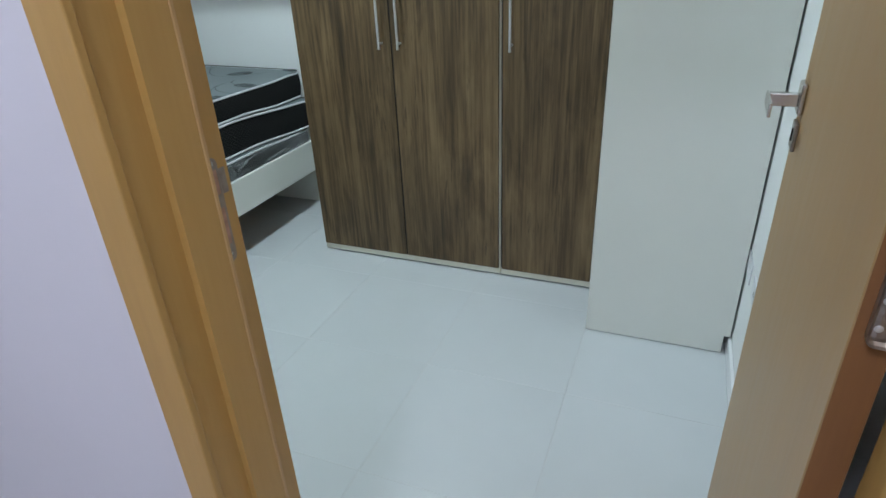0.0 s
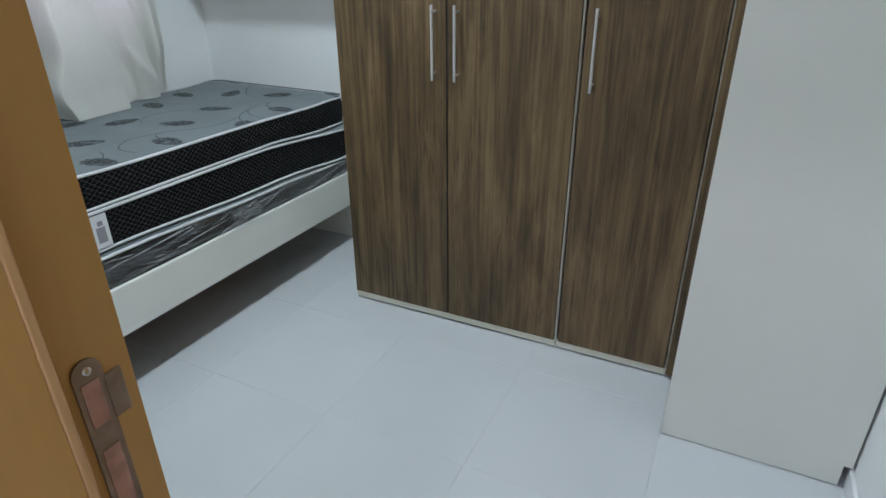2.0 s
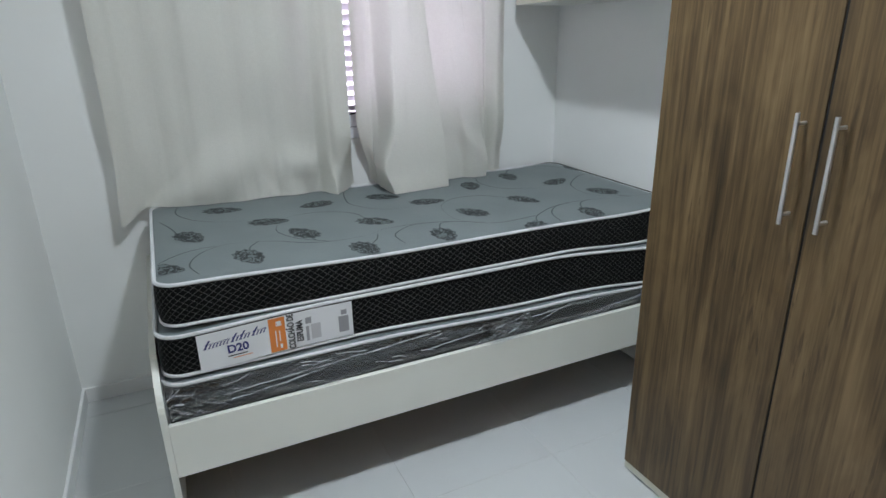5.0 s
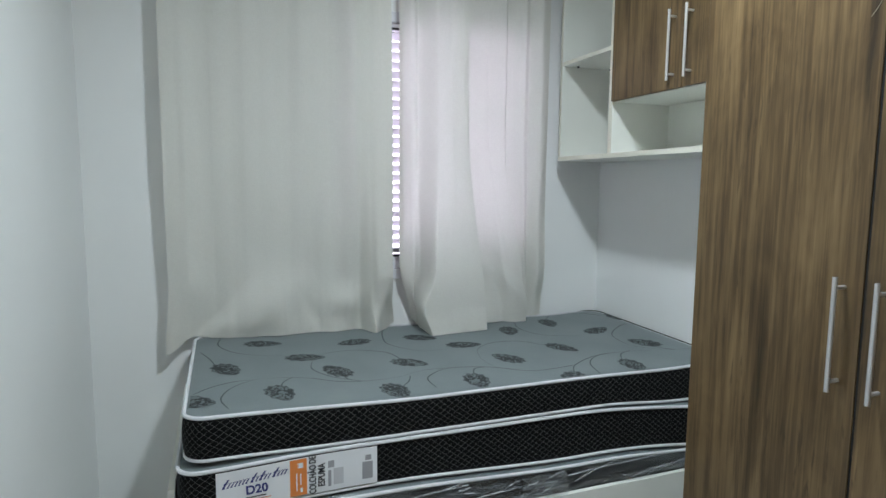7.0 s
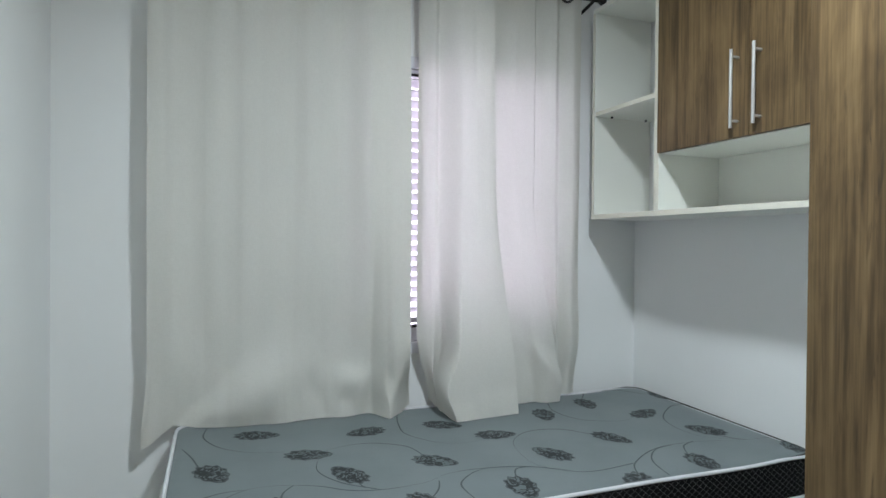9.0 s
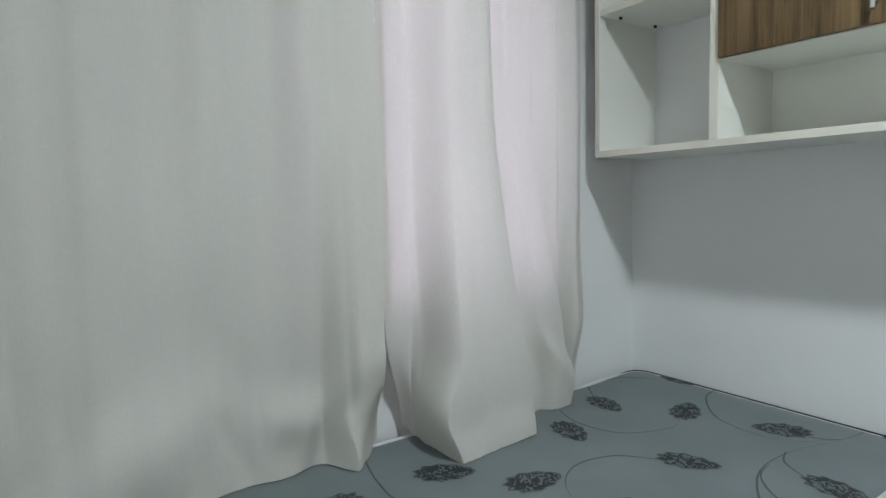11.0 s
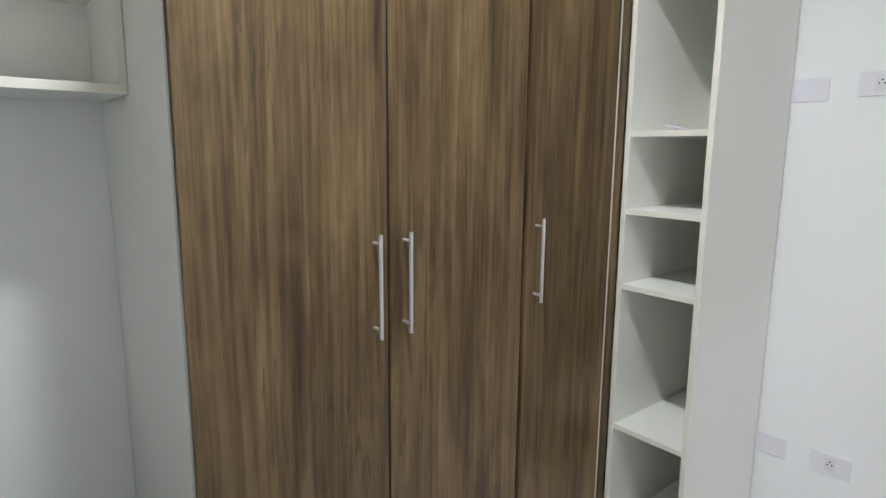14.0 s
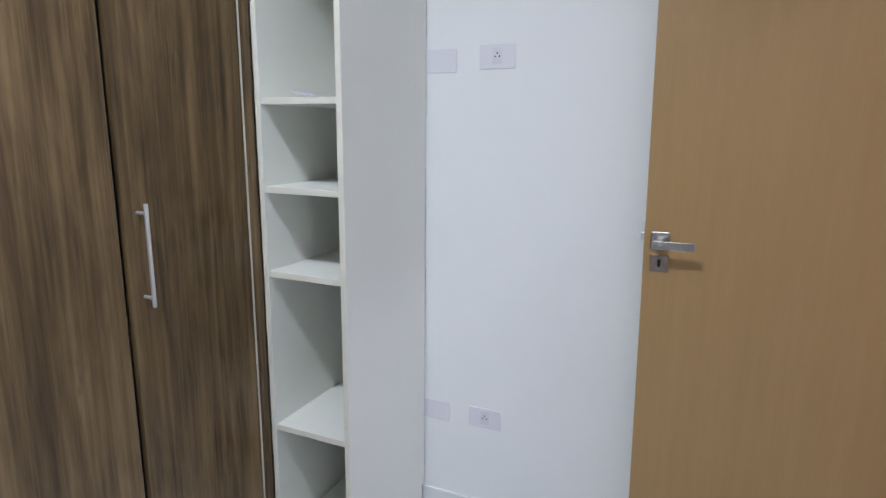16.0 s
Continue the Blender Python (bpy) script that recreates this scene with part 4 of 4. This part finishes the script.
def curtain(label, y0, y1, folds, seed, amp, forward, gather, lift, turned_back, rings):
    th = thing("curtain", (ROD_X, (y0 + y1) / 2, 0.8), label, "curtain", "curtains at the window")
    nu, nv = 190, 110
    b = bmesh.new()
    grid = []
    for j in range(nv + 1):
        v = j / nv
        row = []
        for i in range(nu + 1):
            u = i / nu
            sway = noise.noise(Vector((u * 2.3 + seed, v * 1.3, seed)))
            phase = folds * 2 * math.pi * (u + 0.010 * math.sin(v * 5 + seed * 3) + 0.03 * sway * v)
            wave = 1.3 - 2.2 * abs(math.sin(phase / 2 + seed)) ** 0.8 + 0.3 * math.sin(2 * phase + seed)
            soft = 0.55 + 0.45 * math.sin(u * 9 + seed)
            wob = noise.noise(Vector((u * 6 + seed, v * 5, 3.3))) * 0.014 * smooth_step(0.15, 1.0, v)
            crease = abs(noise.noise(Vector((u * 4 + v * 2.2, v * 5 - u * 3, seed)))) * 0.022 * smooth_step(0.70, 0.97, v)
            crease += 0.0016 * noise.noise(Vector((u * 30, v * 3.0, seed + 5)))
            x = ROD_X + amp * (1 - amp * 12 * v) * wave * soft + wob + crease + forward(u, v)
            x = max(x, WEST + 0.018)
            y = y0 + (y1 - y0) * u + gather(u, v) + 0.006 * math.cos(phase)
            flat = top_one(min(x, -0.42), max(y, -1.30))
            rest = flat + (0.735 - flat) * (1 - smooth_step(-1.43, -1.325, y)) + 0.003 + lift(u)
            z = 2.505 + (rest - 2.505) * v
            if v > 0.94 and y > -1.325:
                z = max(z, top_one(x, y) + 0.003)
            row.append(b.verts.new((x, y, z)))
        grid.append(row)
    for a, c in zip(grid, grid[1:]):
        for i in range(nu):
            b.faces.new((a[i], c[i], c[i + 1], a[i + 1]))
    cl = part("cloth", b, M_CLOTH, th, "cream woven curtain cloth", smooth=True)
    h = bmesh.new()
    strip = [[h.verts.new(cl.data.vertices[j * (nu + 1) + i].co + Vector((0.0018, 0, 0.0))) for i in range(nu + 1)] for j in range(nv - 4, nv + 1)]
    for a, c in zip(strip, strip[1:]):
        for i in range(nu):
            h.faces.new((a[i], c[i], c[i + 1], a[i + 1]))
    part("hem", h, M_CLOTH, th, "doubled stitched hem", smooth=True)
    for side, wide in turned_back:
        h = bmesh.new()
        strip = [[h.verts.new(cl.data.vertices[j * (nu + 1) + side + i].co - Vector((0.003, 0, 0.0))) for i in range(wide + 1)] for j in range(nv - 2)]
        for a, c in zip(strip, strip[1:]):
            for i in range(wide):
                h.faces.new((a[i], c[i], c[i + 1], a[i + 1]))
        part("side_hem", h, M_CLOTH, th, "doubled side hem", smooth=True)
    for share in rings:
        y = y0 + (y1 - y0) * share
        loop = [(ROD_X + 0.010 + 0.016 * math.cos(a), y + 0.019 * math.cos(a), ROD_Z - 0.009 + 0.026 * math.sin(a)) for a in (2 * math.pi * q / 20 for q in range(20))]
        part("eyelet", tube(loop, 0.0055, 8, True), M_BLACK, th, "dark eyelet ring", smooth=True)
    return th


def along(stops, u):
    """A soft line through (share, value) stops."""
    for (a, p), (c, q) in zip(stops, stops[1:]):
        if u <= c:
            return p + (q - p) * smooth_step(a, c, u)
    return stops[-1][1]


def bend(t):
    """Straight between folds, a little rounded at them."""
    return 0.45 * t + 0.55 * smooth_step(0.0, 1.0, t)


def pleated(lines, u, v):
    """Depth and sideways pull of the cloth between fold lines (share above, share below, depth above, halfway and at the hem)."""
    low = smooth_step(0.50, 1.0, v)
    for p, q in zip(lines, lines[1:]):
        if u <= q[0]:
            t = (u - p[0]) / (q[0] - p[0])
            ends = []
            for k in (p, q):
                late = smooth_step(0.845, 1.0, v) if k[0] < 0.11 or k[0] > 0.93 else low
                upper = k[2] + (k[3] - k[2]) * min(1.0, v / 0.55)
                ends.append((upper + (k[4] - k[3]) * late, (k[1] - k[0]) * late))
            return tuple(a + (c - a) * bend(t) for a, c in zip(*ends))
    return 0.0, 0.0


LEFT_LINES = ((0.0, -0.02, 0.0, 0.000, -0.020), (0.10, 0.10, 0.012, 0.008, -0.038), (0.20, 0.20, -0.006, -0.008, -0.030), (0.38, 0.38, 0.010, 0.004, 0.016),
              (0.50, 0.50, 0.0, -0.004, 0.026), (0.66, 0.66, 0.014, 0.006, -0.012), (0.72, 0.72, -0.004, 0.002, -0.006), (0.855, 0.87, 0.046, 0.060, -0.020),
              (0.90, 0.92, 0.044, 0.070, 0.045), (0.94, 0.965, 0.044, 0.078, 0.012), (1.0, 1.03, 0.048, 0.090, -0.045))
RIGHT_LINES = ((0.0, 0.085, -0.020, -0.020, -0.060), (0.10, 0.135, 0.000, 0.000, -0.030), (0.125, 0.128, -0.014, -0.010, 0.030), (0.212, 0.138, 0.044, 0.068, 0.180),
               (0.30, 0.275, 0.040, 0.070, 0.172), (0.405, 0.500, 0.050, 0.090, 0.150), (0.414, 0.508, -0.026, -0.036, 0.020), (0.57, 0.680, -0.004, -0.008, 0.060),
               (0.68, 0.830, 0.014, 0.012, 0.055), (0.705, 0.840, -0.020, -0.022, -0.045), (0.82, 0.88, 0.010, 0.010, -0.035), (0.87, 0.91, -0.018, -0.018, -0.060),
               (0.94, 0.955, 0.006, 0.004, -0.040), (1.0, 1.0, -0.016, -0.020, -0.055))


def hump(t, wide):
    return math.exp(-(t / wide) ** 2)


def left_forward(u, v):
    """Pleats above; below, cloth held back by the sill that spills forward in slanting folds over the mattress."""
    held = -0.015 * hump(v - 0.85 - 0.035 * math.sin(u * 9), 0.09) * (0.6 + 0.4 * math.sin(u * 15 + 1)) * (1 - smooth_step(0.70, 0.86, u))
    line = 0.13 + 1.75 * (1.0 - v)
    spill = 0.046 * smooth_step(-0.035, 0.055, u - line) * (1 - smooth_step(0.12, 0.38, u - line)) * smooth_step(0.83, 0.97, v) * (1 - 0.25 * smooth_step(0.97, 1.0, v))
    bag = 0.028 * hump(u - 0.77, 0.07) * hump(v - 0.925, 0.035)
    corner = 1.0 - 0.80 * (v - 0.865)
    fan = 0.012 * hump(u - corner, 0.030) - 0.012 * hump(u - corner + 0.065, 0.036) + 0.008 * hump(u - corner + 0.13, 0.04)
    fan *= smooth_step(0.865, 0.93, v)
    dent = -0.008 * hump(u - 0.62 - 0.8 * (v - 0.93), 0.03) * smooth_step(0.86, 0.95, v)
    soft_folds = 0.006 * (math.sin(u * 31 + 0.8 * math.sin(v * 3)) + 0.6 * math.sin(u * 53 + 1.3 + v)) * (1 - 0.6 * smooth_step(0.5, 1.0, v))
    return pleated(LEFT_LINES, u, v)[0] + held + spill + bag + fan + dent + soft_folds


def right_forward(u, v):
    """Deep folds that open towards the hem, with a slack triangle beside the front fold."""
    edge = 0.414 + 0.10 * smooth_step(0.5, 1.0, v)
    slack = 0.022 * hump(u - edge - 0.10 - 1.5 * (v - 0.90), 0.055) * smooth_step(0.80, 0.90, v)
    pocket = -0.022 * hump(u - edge - 0.04, 0.03) * smooth_step(0.78, 0.88, v)
    return pleated(RIGHT_LINES, u, v)[0] + slack + pocket


curtain("broad cream cloth curtain, its hem resting on the mattress", -1.42, -0.547, 4, 0.7, 0.003, left_forward,
        lambda u, v: 0.883 * pleated(LEFT_LINES, u, v)[1] + 0.012 * u * smooth_step(0.92, 1.0, v), lambda u: 0.012 * smooth_step(0.95, 1.0, u), ((0, 6), (161, 29)), (0.08, 0.29, 0.5, 0.71, 0.92))
curtain("cream cloth curtain with deep folds, its hem spread on the mattress", -0.488, 0.240, 4, 2.1, 0.003, right_forward,
        lambda u, v: 0.737 * pleated(RIGHT_LINES, u, v)[1] - 0.055 * smooth_step(0.400, 0.416, u) * (1 - smooth_step(0.416, 0.56, u)) - 0.045 * hump(v - 0.935, 0.05) * hump(u - 0.20, 0.09),
        lambda u: 0.020 * (1 - smooth_step(0.0, 0.10, u)), ((0, 6), (184, 6)), (0.27, 0.58, 0.893))

rod = thing("curtain_rod", (ROD_X, -0.6, ROD_Z), "black metal curtain rod with round ends", "curtain rod")
part("bar", tube([(ROD_X, -1.50, ROD_Z), (ROD_X, 0.33, ROD_Z)], 0.0095, 12), M_BLACK, rod, smooth=True)
for y in (-1.51, 0.34):
    part("finial", turned(bmesh_ball(0.019), pose(ROD_X, y, ROD_Z)), M_BLACK, rod, smooth=True)
for y in (-1.46, 0.29):
    part("bracket", tube([(WEST, y, ROD_Z - 0.03), (ROD_X + 0.003, y, ROD_Z - 0.012)], 0.007, 8), M_BLACK, rod)

# ---------------------------------------------------------------- door leaf, opened into the room
HINGE = Vector((1.734, -1.720, 0.0))
OPEN = pose(HINGE.x, HINGE.y, 0, 0, 0, -2.6) @ Matrix.Translation((0, 0, 1.05)) @ pose(0, 0, 0, -1.1, 0, 0) @ Matrix.Translation((0, 0, -1.05))
leaf = thing("door_1", HINGE, "honey coloured flush wooden door standing open", "door", kind="structure")
part("panel", turned(box(0, 0.035, 0.001, 0.682, 0.024, 2.075, 0.0015), OPEN), M_LEAFWOOD, leaf)
part("edge_strip", turned(box(0.0012, 0.0338, -0.0008, 0.0005, 0.026, 2.073), OPEN), M_RAWWOOD, leaf, "darker raw wood edge")
for z in (0.25, 1.075, 1.85):
    h = part("hinge", turned(box(0.010, 0.0345, -0.0030, -0.0009, z - 0.045, z + 0.045, 0.008, segments=3), OPEN), M_DARKSTEEL, leaf, "dull steel hinge")
    part("knuckle", turned(tube([(0.0375, -0.004, z - 0.045), (0.0375, -0.004, z + 0.045)], 0.0055, 10), OPEN), M_DARKSTEEL, h, smooth=True)
    for k in (-0.028, 0.0, 0.028):
        part("screw", turned(bmesh_ball(0.0038, 0.4), OPEN @ pose(0.018, -0.0032, z + k, 90, 0, 0)), M_CHROME, h)
part("latch_plate", turned(box(0.006, 0.029, 0.6819, 0.6835, 1.00, 1.16, 0.0006), OPEN), M_DARKSTEEL, leaf, "steel lock plate on the edge")
part("latch_bolt", turned(box(0.011, 0.024, 0.6836, 0.694, 1.105, 1.128, 0.002), OPEN), M_CHROME, leaf)
for sx, base in ((-1, 0.0), (1, 0.035)):
    y = 0.638
    ro = part("handle", turned(box(min(base, base + sx * 0.009), max(base, base + sx * 0.009), y - 0.026, y + 0.026, 1.084, 1.136, 0.003), OPEN), M_STEEL, leaf, "square steel lever handle")
    part("neck", turned(box(min(base + sx * 0.009, base + sx * 0.0535), max(base + sx * 0.009, base + sx * 0.0535), y - 0.009, y + 0.011, 1.0945, 1.1165, 0.002), OPEN), M_STEEL, ro)
    part("lever", turned(box(min(base + sx * 0.0538, base + sx * 0.0585), max(base + sx * 0.0538, base + sx * 0.0585), y - 0.095, y + 0.013, 1.094, 1.117, 0.0012), OPEN), M_STEEL, ro)
    ke = part("key_plate", turned(box(min(base, base + sx * 0.006), max(base, base + sx * 0.006), y - 0.025, y + 0.025, 1.020, 1.068, 0.002), OPEN), M_DARKSTEEL, leaf, "square steel keyhole plate")
    part("keyhole", turned(box(min(base + sx * 0.0055, base + sx * 0.0066), max(base + sx * 0.0055, base + sx * 0.0066), y - 0.004, y + 0.004, 1.034, 1.056, 0.002), OPEN), M_DARK, ke)

# ---------------------------------------------------------------- outlets on the east wall
for y, z, live in ((-0.352, 1.616, False), (-0.551, 1.624, True), (-0.346, 0.385, False), (-0.541, 0.390, True)):
    o = thing("power_outlet" if live else "blank_plate", (EAST, y, z), "white wall plate with a power outlet" if live else "blank white wall plate", "outlet" if live else "wall plate", "wall plates")
    part("plate", box(EAST - 0.0045, EAST - 0.0003, y - 0.060, y + 0.060, z - 0.037, z + 0.037, 0.002), M_PLASTIC, o)
    if live:
        seat = part("socket", box(EAST - 0.0055, EAST - 0.0046, y - 0.016, y + 0.016, z - 0.022, z + 0.026, 0.0004), plain("socket_face", (0.74, 0.74, 0.77), 0.4), o)
        for dy, dz in ((0, 0.010), (-0.007, 0), (0.007, 0.0)):
            part("hole", turned(tube([(EAST - 0.0064, y + dy, z + dz), (EAST - 0.0056, y + dy, z + dz)], 0.0026, 8), Matrix.Identity(4)), M_DARK, seat)
